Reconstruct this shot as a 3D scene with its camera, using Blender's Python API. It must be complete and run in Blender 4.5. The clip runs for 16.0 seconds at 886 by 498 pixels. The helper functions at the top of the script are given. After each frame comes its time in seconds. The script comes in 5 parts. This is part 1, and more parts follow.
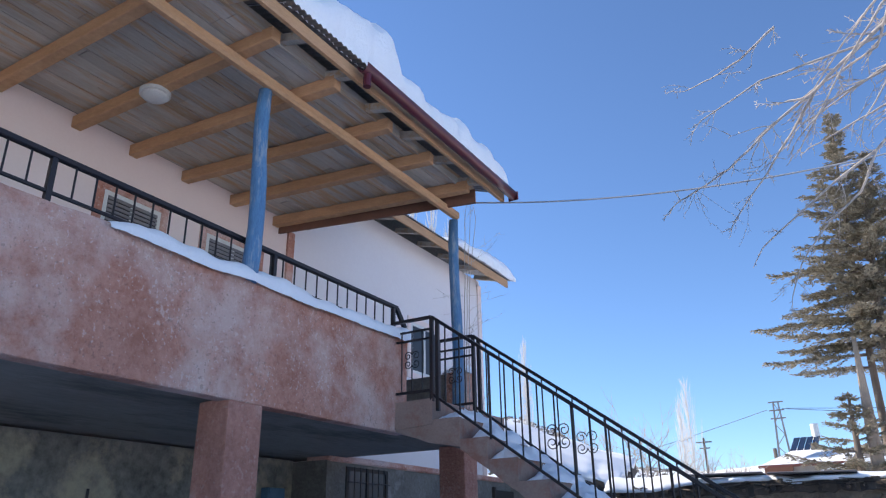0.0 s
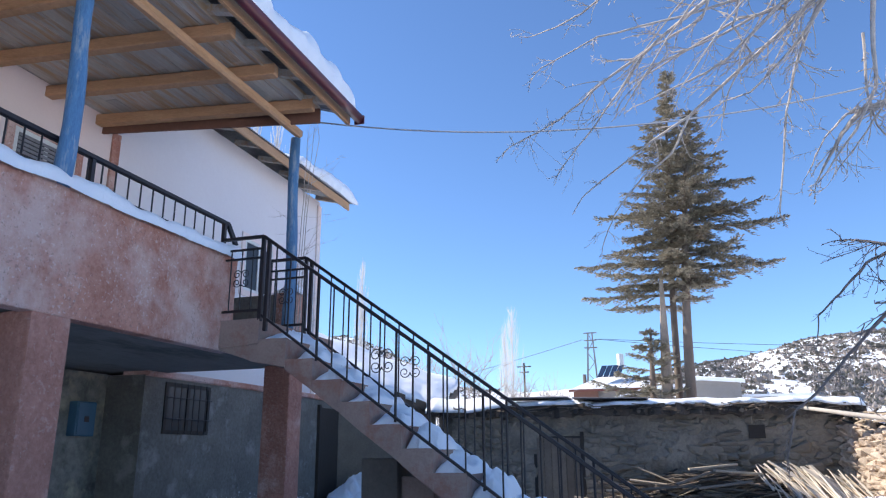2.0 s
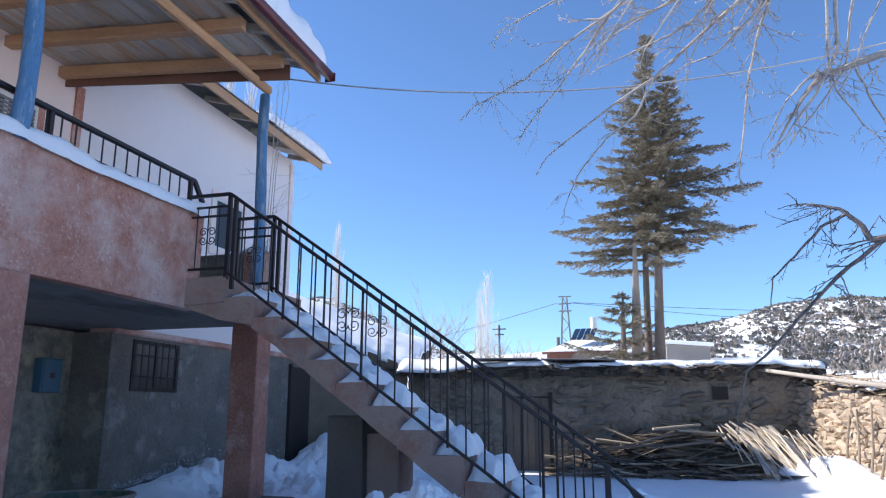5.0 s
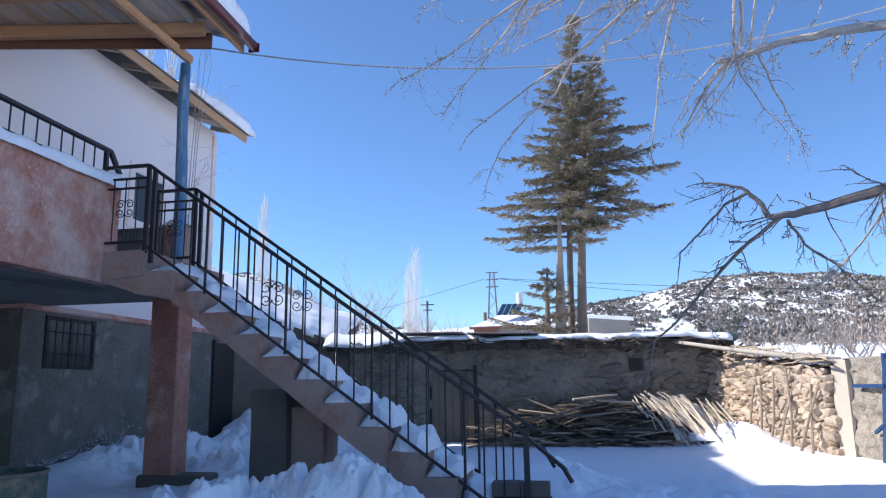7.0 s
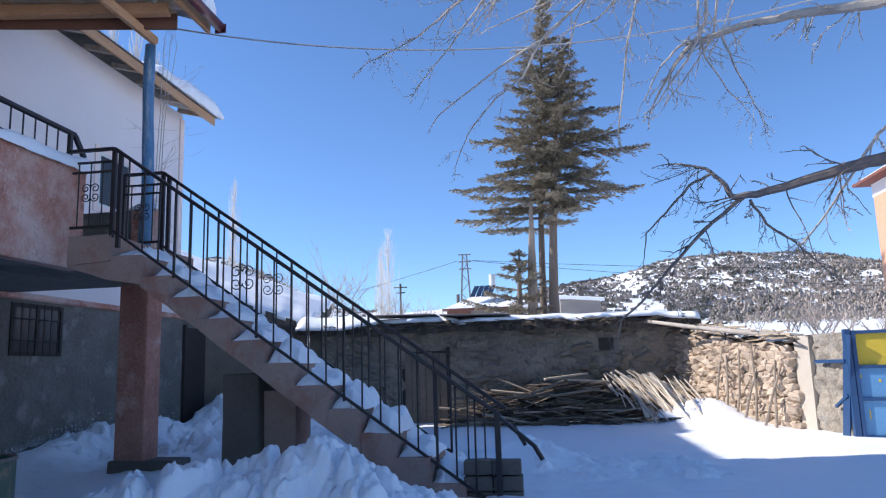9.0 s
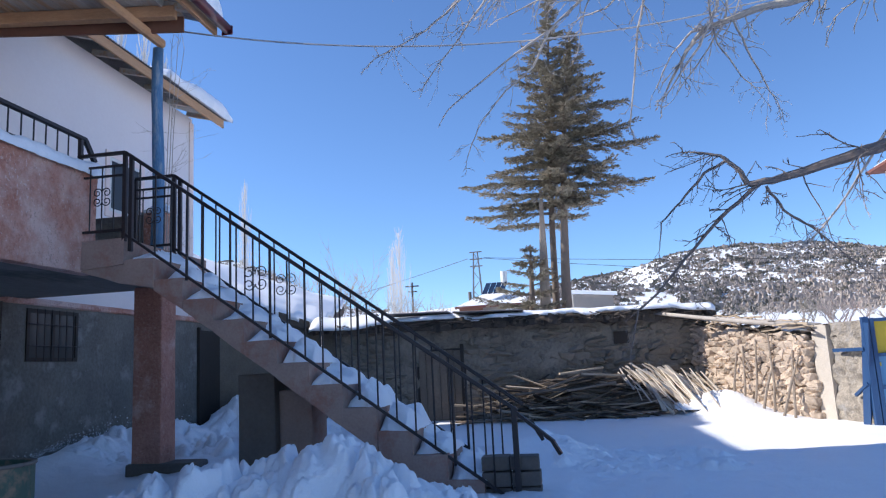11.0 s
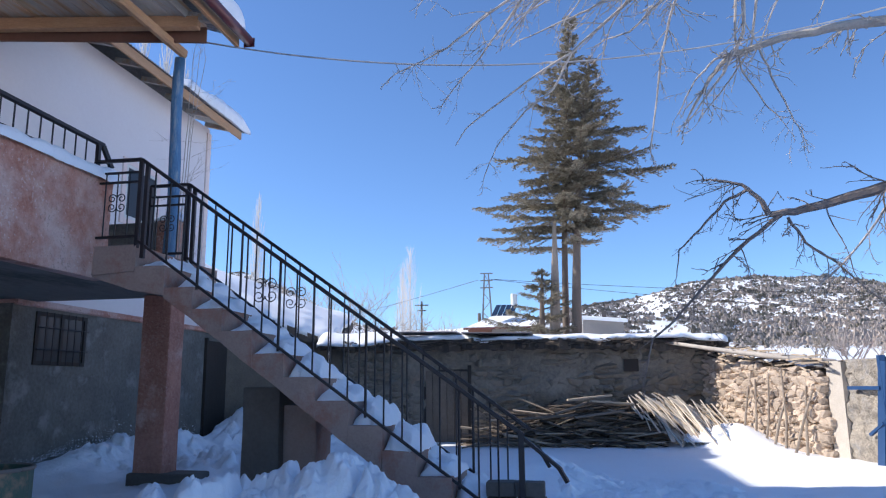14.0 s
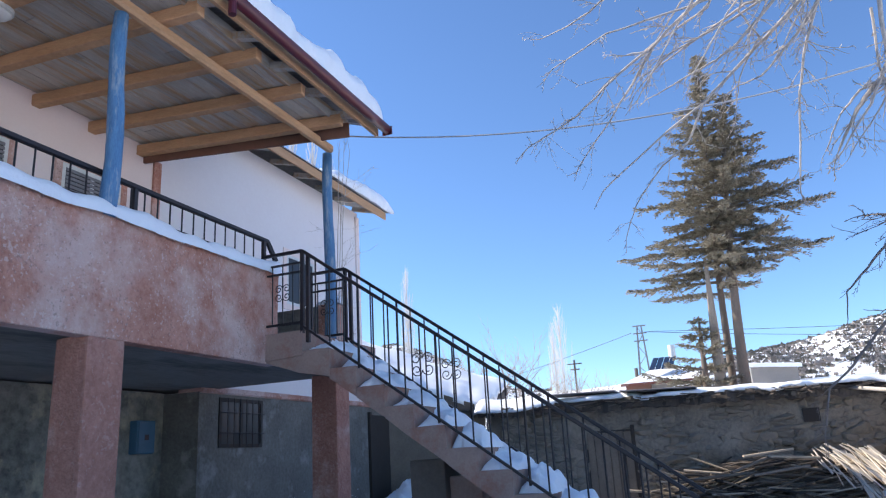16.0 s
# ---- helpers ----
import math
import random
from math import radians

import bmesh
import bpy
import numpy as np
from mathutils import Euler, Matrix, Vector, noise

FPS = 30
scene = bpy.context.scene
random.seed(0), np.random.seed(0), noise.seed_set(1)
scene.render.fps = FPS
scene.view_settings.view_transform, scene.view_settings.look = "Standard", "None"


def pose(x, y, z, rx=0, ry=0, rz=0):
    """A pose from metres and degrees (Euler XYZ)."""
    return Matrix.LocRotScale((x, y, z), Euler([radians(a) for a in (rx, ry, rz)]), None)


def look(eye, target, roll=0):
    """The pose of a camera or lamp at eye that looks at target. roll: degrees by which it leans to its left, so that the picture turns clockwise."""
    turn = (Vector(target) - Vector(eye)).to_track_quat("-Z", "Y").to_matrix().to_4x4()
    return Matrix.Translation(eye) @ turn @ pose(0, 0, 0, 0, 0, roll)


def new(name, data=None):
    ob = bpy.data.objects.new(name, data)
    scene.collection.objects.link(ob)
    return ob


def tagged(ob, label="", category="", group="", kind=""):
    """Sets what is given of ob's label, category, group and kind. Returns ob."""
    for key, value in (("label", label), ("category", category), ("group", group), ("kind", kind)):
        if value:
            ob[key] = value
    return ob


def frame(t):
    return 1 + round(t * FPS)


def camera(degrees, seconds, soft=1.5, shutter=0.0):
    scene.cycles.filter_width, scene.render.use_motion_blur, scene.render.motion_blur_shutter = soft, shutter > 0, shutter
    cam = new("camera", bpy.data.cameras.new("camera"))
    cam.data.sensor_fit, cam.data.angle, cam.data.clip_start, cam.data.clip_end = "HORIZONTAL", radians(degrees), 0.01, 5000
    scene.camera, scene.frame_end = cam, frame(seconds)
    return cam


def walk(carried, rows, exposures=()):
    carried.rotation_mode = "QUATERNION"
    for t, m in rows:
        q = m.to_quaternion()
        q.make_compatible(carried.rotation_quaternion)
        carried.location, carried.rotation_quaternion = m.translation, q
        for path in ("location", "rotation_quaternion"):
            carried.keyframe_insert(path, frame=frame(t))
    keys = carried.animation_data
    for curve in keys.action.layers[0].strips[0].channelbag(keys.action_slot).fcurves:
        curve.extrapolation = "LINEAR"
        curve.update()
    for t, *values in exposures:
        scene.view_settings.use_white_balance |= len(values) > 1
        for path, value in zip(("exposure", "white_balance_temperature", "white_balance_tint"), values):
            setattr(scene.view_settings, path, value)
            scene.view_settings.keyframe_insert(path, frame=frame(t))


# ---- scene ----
import itertools

# Camera: turns on the spot in front of a two-storey village house.
cam = camera(62.64, 16.0, 1.2)
ROWS = [
    # seconds, eye x, y, z, yaw, pitch, roll in degrees
    (0.0, -0.207, 0.006, 1.504, 30.27, 21.94, 0.93), (0.5, -0.208, 0.020, 1.507, 25.89, 18.35, 0.55),
    (1.0, -0.193, 0.020, 1.526, 21.38, 18.07, 0.96), (1.5, -0.154, -0.012, 1.549, 18.51, 15.91, 1.02),
    (2.0, -0.120, 0.021, 1.546, 17.57, 15.65, 0.46), (2.5, -0.092, 0.055, 1.537, 18.30, 15.63, -0.20),
    (3.0, -0.063, 0.056, 1.528, 18.38, 15.18, 0.53), (3.5, -0.029, 0.033, 1.518, 17.77, 15.81, 1.65),
    (3.7, -0.028, 0.039, 1.530, 18.06, 15.94, 1.06), (5.8, -0.009, 0.055, 1.500, 13.55, 10.98, 0.48),
    (6.0, 0.002, 0.042, 1.485, 12.62, 10.97, 0.97), (6.5, 0.019, 0.026, 1.499, 11.13, 10.88, 0.78),
    (7.0, 0.029, -0.003, 1.495, 10.11, 10.77, 0.95), (7.5, 0.036, -0.014, 1.487, 9.19, 10.03, 1.03),
    (8.0, 0.048, -0.024, 1.492, 8.59, 9.69, 0.93), (8.5, 0.054, -0.025, 1.487, 7.71, 9.30, 1.57),
    (9.0, 0.052, -0.026, 1.486, 7.97, 9.34, 1.80), (9.5, 0.033, -0.018, 1.482, 9.22, 9.24, 0.99),
    (9.7, 0.033, -0.013, 1.470, 9.43, 9.04, 1.42), (11.8, 0.028, 0.022, 1.471, 9.00, 9.44, 3.82),
    (12.0, 0.037, 0.025, 1.471, 9.89, 9.61, 3.99), (12.5, 0.043, 0.011, 1.462, 9.62, 10.32, 2.39),
    (13.0, 0.047, 0.037, 1.457, 10.19, 10.72, 3.00), (13.5, 0.026, 0.056, 1.463, 9.16, 10.79, 1.41),
    (14.0, 0.007, 0.069, 1.474, 9.68, 10.83, 0.59), (14.5, 0.017, 0.043, 1.475, 13.03, 11.38, 2.36),
    (15.0, 0.015, 0.014, 1.487, 15.91, 13.13, 2.75), (15.5, 0.023, -0.028, 1.481, 19.01, 14.17, 3.01),
    (16.0, 0.023, -0.082, 1.498, 21.02, 16.05, 3.44),
]


def aim(x, y, z, yaw, pitch, roll):
    a, p = radians(yaw), radians(pitch)
    return look((x, y, z), (x - math.sin(a) * math.cos(p), y + math.cos(a) * math.cos(p), z + math.sin(p)), -roll)


walk(cam, [(t, aim(*row)) for t, *row in ROWS], exposures=[(0.0, 0.68, 6800, 11), (1.0, 0.76, 6700, 11), (3.5, 0.74, 6600, 10), (7.0, 0.56, 6400, 11), (9.5, 0.45, 6350, 12), (14.0, 0.48, 6400, 12), (16.0, 0.80, 6700, 10)])

# ---- light: low winter sun from behind the house, clear sky ----
SUN_UP, SUN_AZ = 37.0, -4.0          # elevation; degrees from -x towards +y
sun_dir = Vector((-math.cos(radians(SUN_UP)) * math.cos(radians(SUN_AZ)),
                  math.cos(radians(SUN_UP)) * math.sin(radians(SUN_AZ)), math.sin(radians(SUN_UP))))
world = bpy.data.worlds.new("sky")
scene.world = world
world.use_nodes = True
sky = world.node_tree.nodes.new("ShaderNodeTexSky")
sky.sky_type = 'NISHITA'
sky.sun_disc = False
sky.sun_elevation = radians(SUN_UP)
sky.sun_rotation = math.atan2(sun_dir.x, sun_dir.y)
sky.altitude = 1400
sky.air_density, sky.dust_density, sky.ozone_density = 0.95, 0.0, 7.5
world.node_tree.links.new(sky.outputs[0], world.node_tree.nodes["Background"].inputs[0])
world.node_tree.nodes["Background"].inputs[1].default_value = 0.15
sun_data = bpy.data.lights.new("sun", 'SUN')
sun_data.energy, sun_data.angle, sun_data.color = 4.6, radians(0.6), (1.0, 0.95, 0.87)
sun = new("sun", sun_data)
sun.matrix_world = look((0, 0, 30), Vector((0, 0, 30)) - sun_dir)


# ---- materials ----
def material(name, base, second=None, rough=0.8, metal=0.0, scale=6.0, fine=60.0, mix=0.5, bump=0.2, depth=0.01, spread=0.0,
             third=None, stains=0.0, stain_scale=1.5, stretch=(1, 1, 1), contrast=0.25, flakes=0.0):
    """Two tones mixed by large and fine noise, an optional third tone in patches, relief, and a random shift for each piece."""
    m = bpy.data.materials.new(name)
    m.use_nodes = True
    nt = m.node_tree
    bsdf = nt.nodes["Principled BSDF"]
    link = nt.links.new

    def node(kind, **kw):
        n = nt.nodes.new(kind)
        for k, v in kw.items():
            n.inputs[k].default_value = v
        return n
    tc = nt.nodes.new("ShaderNodeTexCoord")
    mp = node("ShaderNodeMapping")
    mp.inputs["Scale"].default_value = stretch
    link(tc.outputs["Object"], mp.inputs[0])
    big = node("ShaderNodeTexNoise", Scale=scale, Detail=6.0, Roughness=0.6)
    small = node("ShaderNodeTexNoise", Scale=fine, Detail=4.0, Roughness=0.65)
    for n in (big, small):
        link(mp.outputs[0], n.inputs["Vector"])
    ramp = nt.nodes.new("ShaderNodeValToRGB")
    ramp.color_ramp.elements[0].position, ramp.color_ramp.elements[1].position = 0.5 - contrast, 0.5 + contrast
    second = second or tuple(c * 0.75 for c in base)
    ramp.color_ramp.elements[0].color, ramp.color_ramp.elements[1].color = (*second, 1), (*base, 1)
    add = nt.nodes.new("ShaderNodeMix")
    add.inputs[0].default_value = 1 - mix
    link(small.outputs[0], add.inputs[2])
    link(big.outputs[0], add.inputs[3])
    link(add.outputs[0], ramp.inputs[0])
    col = ramp.outputs[0]
    if third:
        patch = node("ShaderNodeTexNoise", Scale=stain_scale, Detail=8.0, Roughness=0.7)
        link(mp.outputs[0], patch.inputs["Vector"])
        pr = nt.nodes.new("ShaderNodeValToRGB")
        pr.color_ramp.elements[0].position, pr.color_ramp.elements[1].position = 0.56 - stains * 0.2, 0.66 - stains * 0.1
        link(patch.outputs[0], pr.inputs[0])
        mx = nt.nodes.new("ShaderNodeMix")
        mx.data_type = 'RGBA'
        link(pr.outputs[0], mx.inputs[0])
        link(col, mx.inputs[6])
        mx.inputs[7].default_value = (*third, 1)
        col = mx.outputs[2]
    if flakes:
        for seed_scale, tone, edge in ((30.0, (0.75, 0.66, 0.62), 0.59), (36.0, (0.20, 0.12, 0.10), 0.60)):
            fl = node("ShaderNodeTexNoise", Scale=seed_scale, Detail=3.0, Roughness=0.55)
            area = node("ShaderNodeTexNoise", Scale=seed_scale * 0.09, Detail=3.0)
            link(mp.outputs[0], fl.inputs["Vector"])
            link(mp.outputs[0], area.inputs["Vector"])
            mul = nt.nodes.new("ShaderNodeMath")
            mul.operation = 'MULTIPLY_ADD'
            mul.inputs[1].default_value = 0.35
            link(area.outputs[0], mul.inputs[0])
            link(fl.outputs[0], mul.inputs[2])
            fr = nt.nodes.new("ShaderNodeValToRGB")
            fr.color_ramp.elements[0].position, fr.color_ramp.elements[1].position = edge + 0.205, edge + 0.25
            link(mul.outputs[0], fr.inputs[0])
            sc = nt.nodes.new("ShaderNodeMath")
            sc.operation = 'MULTIPLY'
            sc.inputs[1].default_value = flakes
            link(fr.outputs[0], sc.inputs[0])
            fm = nt.nodes.new("ShaderNodeMix")
            fm.data_type = 'RGBA'
            link(sc.outputs[0], fm.inputs[0])
            link(col, fm.inputs[6])
            fm.inputs[7].default_value = (*tone, 1)
            col = fm.outputs[2]
    if spread:
        oi = nt.nodes.new("ShaderNodeObjectInfo")
        geo = nt.nodes.new("ShaderNodeNewGeometry")
        sm = nt.nodes.new("ShaderNodeMath")
        sm.operation = 'ADD'
        link(oi.outputs["Random"], sm.inputs[0])
        link(geo.outputs["Random Per Island"], sm.inputs[1])
        mr = node("ShaderNodeMapRange")
        mr.inputs[2].default_value = 2.0
        mr.inputs[3].default_value, mr.inputs[4].default_value = 1 - spread, 1 + spread
        link(sm.outputs[0], mr.inputs[0])
        hs = nt.nodes.new("ShaderNodeHueSaturation")
        link(mr.outputs[0], hs.inputs["Value"])
        link(col, hs.inputs["Color"])
        col = hs.outputs[0]
    link(col, bsdf.inputs["Base Color"])
    bsdf.inputs["Roughness"].default_value = rough
    bsdf.inputs["Metallic"].default_value = metal
    if bump:
        bp = nt.nodes.new("ShaderNodeBump")
        bp.inputs["Strength"].default_value, bp.inputs["Distance"].default_value = bump, depth
        link(add.outputs[0], bp.inputs["Height"])
        link(bp.outputs[0], bsdf.inputs["Normal"])
    return m


SNOW = material("snow", (0.91, 0.92, 0.94), (0.85, 0.865, 0.90), 0.55, scale=4, fine=26, bump=0.6, depth=0.05)
SNOW.node_tree.nodes["Principled BSDF"].inputs["Subsurface Weight"].default_value = 0.0
PATCHY = material("patchy_plaster", (0.27, 0.255, 0.22), (0.09, 0.082, 0.07), 0.95, scale=1.0, fine=9, bump=0.7, depth=0.03,
                  third=(0.40, 0.35, 0.25), stains=0.3, stain_scale=1.3, contrast=0.13)
PINK = material("pink_plaster", (0.60, 0.31, 0.235), (0.41, 0.17, 0.115), 0.9, scale=3.2, fine=26, bump=1.0, depth=0.07, contrast=0.13,
                third=(0.66, 0.47, 0.41), stains=0.55, stain_scale=1.0, mix=0.45, flakes=0.4)
# darker copy of the pink plaster: the pillars' shade mixed into the colour
PILLAR_SHADED = material("worn_shaded_plaster", (0.50, 0.25, 0.19), (0.33, 0.145, 0.105), 0.9, scale=3.0, fine=24, bump=0.9, depth=0.05, contrast=0.15,
                      third=(0.56, 0.36, 0.30), stains=0.15, stain_scale=1.6, mix=0.45, flakes=0.15)
SOFFIT = material("board_marked_concrete", (0.33, 0.295, 0.26), (0.19, 0.165, 0.145), 0.95, scale=2.0, fine=18, bump=0.7, depth=0.02,
                  third=(0.13, 0.11, 0.095), stains=0.25, stain_scale=1.2, stretch=(1, 0.35, 1))
PALE_PINK = material("pale_pink_paint", (0.82, 0.69, 0.64), (0.76, 0.62, 0.57), 0.85, scale=1.2, fine=30, bump=0.15)
WHITE = material("white_plaster", (0.78, 0.74, 0.74), (0.72, 0.67, 0.67), 0.85, scale=0.8, fine=20, bump=0.12)
GREY_WALL = material("grey_render", (0.20, 0.182, 0.158), (0.11, 0.098, 0.083), 0.95, scale=1.8, fine=20, bump=0.9, depth=0.03, contrast=0.14,
                     third=(0.25, 0.235, 0.215), stains=0.12, stain_scale=2.4)
CONCRETE = material("concrete", (0.40, 0.29, 0.24), (0.25, 0.17, 0.14), 0.95, scale=3, fine=45, bump=0.5, depth=0.012,
                    third=(0.30, 0.15, 0.11), stains=0.3, stain_scale=2.5)
PALE_CONCRETE = material("pale_concrete", (0.56, 0.50, 0.43), (0.40, 0.35, 0.29), 0.95, scale=4, fine=40, bump=0.6, depth=0.02)
DARK_CONCRETE = material("dark_brown_concrete", (0.16, 0.135, 0.115), (0.09, 0.075, 0.065), 0.95, scale=3, fine=30, bump=0.4)
BEAM = material("planed_timber", (0.66, 0.39, 0.215), (0.36, 0.185, 0.085), 0.7, scale=2, fine=18, bump=0.25, depth=0.004, stretch=(1, 1, 6), spread=0.15)
OLD_BOARD = material("weathered_board", (0.62, 0.575, 0.51), (0.36, 0.32, 0.265), 0.85, scale=2.5, fine=14, bump=0.3, depth=0.004,
                     stretch=(9, 0.8, 9), spread=0.30, third=(0.48, 0.32, 0.19), stains=0.42, stain_scale=1.0)
BLUE = material("blue_paint", (0.11, 0.26, 0.45), (0.06, 0.15, 0.28), 0.6, scale=6, fine=30, bump=0.5, third=(0.30, 0.36, 0.42), stains=0.2, stain_scale=5, stretch=(3, 3, 0.6), contrast=0.15)
IRON = material("black_iron", (0.030, 0.022, 0.024), (0.018, 0.013, 0.014), 0.45, 0.2, scale=20, fine=120, bump=0.15)
MAROON = material("maroon_gutter", (0.115, 0.018, 0.025), (0.085, 0.012, 0.018), 0.3, 0.0, scale=6, fine=60, bump=0.05)
SHEET = material("galvanised_sheet", (0.30, 0.29, 0.29), (0.17, 0.155, 0.15), 0.5, 0.5, scale=3, fine=30, bump=0.1)
STONE = material("field_stone", (0.60, 0.485, 0.375), (0.33, 0.25, 0.19), 0.95, scale=5, fine=30, bump=0.7, depth=0.02, spread=0.5)
OLD_STONE = material("mud_stone", (0.29, 0.245, 0.195), (0.17, 0.14, 0.11), 0.95, scale=4, fine=25, bump=0.7, depth=0.02, spread=0.28)
MUD = material("mud_mortar", (0.22, 0.18, 0.14), (0.12, 0.098, 0.076), 1.0, scale=4, fine=30, bump=0.8, depth=0.03)
DARK_WOOD = material("dark_wood", (0.055, 0.042, 0.034), (0.03, 0.023, 0.019), 0.85, scale=4, fine=30, bump=0.3, stretch=(6, 6, 0.8))
MUD_COAT = material("mud_plaster", (0.34, 0.285, 0.225), (0.17, 0.14, 0.11), 1.0, scale=1.6, fine=18, bump=0.9, depth=0.03, contrast=0.16,
                    third=(0.12, 0.10, 0.085), stains=0.15, stain_scale=2.2)
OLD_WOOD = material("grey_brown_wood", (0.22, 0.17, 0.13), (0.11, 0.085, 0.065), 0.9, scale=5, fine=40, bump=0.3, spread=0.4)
# bark of the lower bough, darkened to paint in the shade it hangs in
BARK_SHADED = material("shaded_bough_bark", (0.27, 0.225, 0.20), (0.13, 0.105, 0.095), 0.85, scale=8, fine=60, bump=0.5)
STICK = material("dry_stick", (0.52, 0.42, 0.31), (0.30, 0.23, 0.165), 0.9, scale=5, fine=40, bump=0.3, spread=0.4)
BARK_PALE = material("pale_bark", (0.58, 0.52, 0.45), (0.30, 0.255, 0.22), 0.8, scale=8, fine=60, bump=0.4)
BARK_SNAG = material("stripped_bark", (0.42, 0.35, 0.28), (0.18, 0.14, 0.11), 0.95, scale=3, fine=20, bump=0.7, depth=0.04, stretch=(3, 3, 0.4))
BARK = material("conifer_bark", (0.23, 0.18, 0.145), (0.10, 0.08, 0.065), 0.95, scale=3, fine=20, bump=0.7, depth=0.04, stretch=(2, 2, 0.5))
NEEDLE = material("needles", (0.36, 0.31, 0.225), (0.16, 0.143, 0.105), 0.7, scale=1.5, fine=9, bump=0.0, spread=0.35)
CRUMBLE = material("crumbling_cement", (0.44, 0.385, 0.315), (0.17, 0.145, 0.12), 0.95, scale=5, fine=30, bump=1.0, depth=0.05, contrast=0.14,
                   third=(0.33, 0.31, 0.29), stains=0.3, stain_scale=3)
GATE_PALE = material("faded_gate_paint", (0.13, 0.31, 0.52), (0.07, 0.20, 0.40), 0.45, scale=2.5, fine=30, bump=0.1)
DRUM_GREEN = material("drum_green", (0.045, 0.085, 0.055), (0.03, 0.055, 0.04), 0.6, scale=4, fine=30, bump=0.2, third=(0.20, 0.13, 0.08), stains=0.25, stain_scale=6)
GATE_BLUE = material("gate_blue", (0.016, 0.062, 0.17), (0.012, 0.048, 0.13), 0.5, scale=3, fine=40, bump=0.1)
GATE_YELLOW = material("gate_yellow", (0.62, 0.45, 0.035), (0.50, 0.34, 0.03), 0.55, scale=3, fine=40, bump=0.1)
RED_BOARD = material("red_brown_board", (0.22, 0.10, 0.065), (0.15, 0.065, 0.04), 0.8, scale=3, fine=20, bump=0.2)
# paler dry wood for the heap's sunny fan, sunlight put into its colour
SUNLIT_WOOD = material("sunlit_wood", (0.70, 0.62, 0.52), (0.48, 0.40, 0.32), 0.9, scale=5, fine=40, bump=0.2, spread=0.3)
EARTH = material("earth", (0.12, 0.095, 0.075), (0.075, 0.06, 0.05), 1.0, scale=3, fine=25, bump=0.9, depth=0.04)
BRICK_MAT = material("brick", (0.60, 0.33, 0.22), (0.48, 0.24, 0.15), 0.9, scale=6, fine=40, bump=0.3, spread=0.2)
WIRE = material("pale_cable", (0.42, 0.42, 0.44), None, 0.6, bump=0)
DARK_GLASS = material("dark_glass", (0.02, 0.022, 0.025), None, 0.3, bump=0)
LAMP_WHITE = material("white_plastic", (0.75, 0.74, 0.70), None, 0.45, bump=0)
BLUE_BOX = material("blue_box_paint", (0.045, 0.13, 0.21), (0.035, 0.10, 0.16), 0.5, scale=6, bump=0.1)
BRANCH_TAN = material("twig_bark", (0.68, 0.60, 0.53), (0.30, 0.245, 0.21), 0.8, scale=10, fine=50, bump=0.3)
POPLAR = material("poplar_twig", (0.62, 0.60, 0.58), (0.50, 0.48, 0.46), 0.85, bump=0.1)
SHRUB = material("hill_shrub", (0.17, 0.15, 0.115), (0.11, 0.095, 0.075), 0.9, scale=1, fine=4, bump=0.0, spread=0.5)
SCRUB = material("bare_scrub", (0.41, 0.345, 0.295), (0.30, 0.25, 0.21), 0.9, bump=0.0, spread=0.3)
ROOF_RED = material("roof_tile_red", (0.20, 0.07, 0.05), (0.14, 0.05, 0.04), 0.8, bump=0.2)
PANEL_MAT = material("solar_panel_glass", (0.02, 0.035, 0.07), None, 0.15, bump=0)
HOUSE_GREY = material("house_grey", (0.30, 0.28, 0.26), (0.22, 0.20, 0.185), 0.9, scale=2.5, fine=25, bump=0.5, depth=0.03)


# ---- mesh helpers ----
def mesh_of(bm, mat, smooth=False, name="mesh"):
    me = bpy.data.meshes.new(name)
    bm.to_mesh(me)
    bm.free()
    me.materials.append(mat)
    if smooth:
        for p in me.polygons:
            p.use_smooth = True
    return me


def part(name, bm, mat, parent, label="", smooth=False, at=None):
    ob = new(name, mesh_of(bm, mat, smooth, name))
    if parent is not None:
        ob.parent = parent
    if at is not None:
        ob.matrix_basis = at
    if label:
        ob["label"] = label
    return ob


def thing(name, label, category, kind="", group="", at=None):
    ob = new(name)
    if at is not None:
        ob.matrix_basis = at
    return tagged(ob, label, category, group, kind)


def solid(name, bm, mat, label, category, kind="", smooth=False):
    return tagged(part(name, bm, mat, None, "", smooth), label, category, kind=kind)


def box(x0, x1, y0, y1, z0, z1, bevel=0.0, bm=None, cuts=0, rough=0.0, seed=0):
    """A box, bevelled, and with its faces subdivided and pushed about by noise where rough is given."""
    own = bmesh.new()
    bmesh.ops.create_cube(own, size=1.0)
    for v in own.verts:
        v.co = Vector(((x0 + x1) / 2 + v.co.x * (x1 - x0), (y0 + y1) / 2 + v.co.y * (y1 - y0), (z0 + z1) / 2 + v.co.z * (z1 - z0)))
    if bevel:
        bmesh.ops.bevel(own, geom=own.edges[:], offset=bevel, segments=2, affect='EDGES', profile=0.6)
    if cuts:
        bmesh.ops.subdivide_edges(own, edges=[e for e in own.edges if e.calc_length() > 0.1], cuts=cuts, use_grid_fill=True)
    if rough:
        for v in own.verts:
            v.co += noise.noise_vector(v.co * 2.3 + Vector((seed, 0, 0))) * rough + noise.noise_vector(v.co * 9 + Vector((seed, 5, 0))) * rough * 0.4
    if bm is None:
        return own
    me = bpy.data.meshes.new("tmp")
    own.to_mesh(me)
    own.free()
    bm.from_mesh(me)
    bpy.data.meshes.remove(me)
    return bm


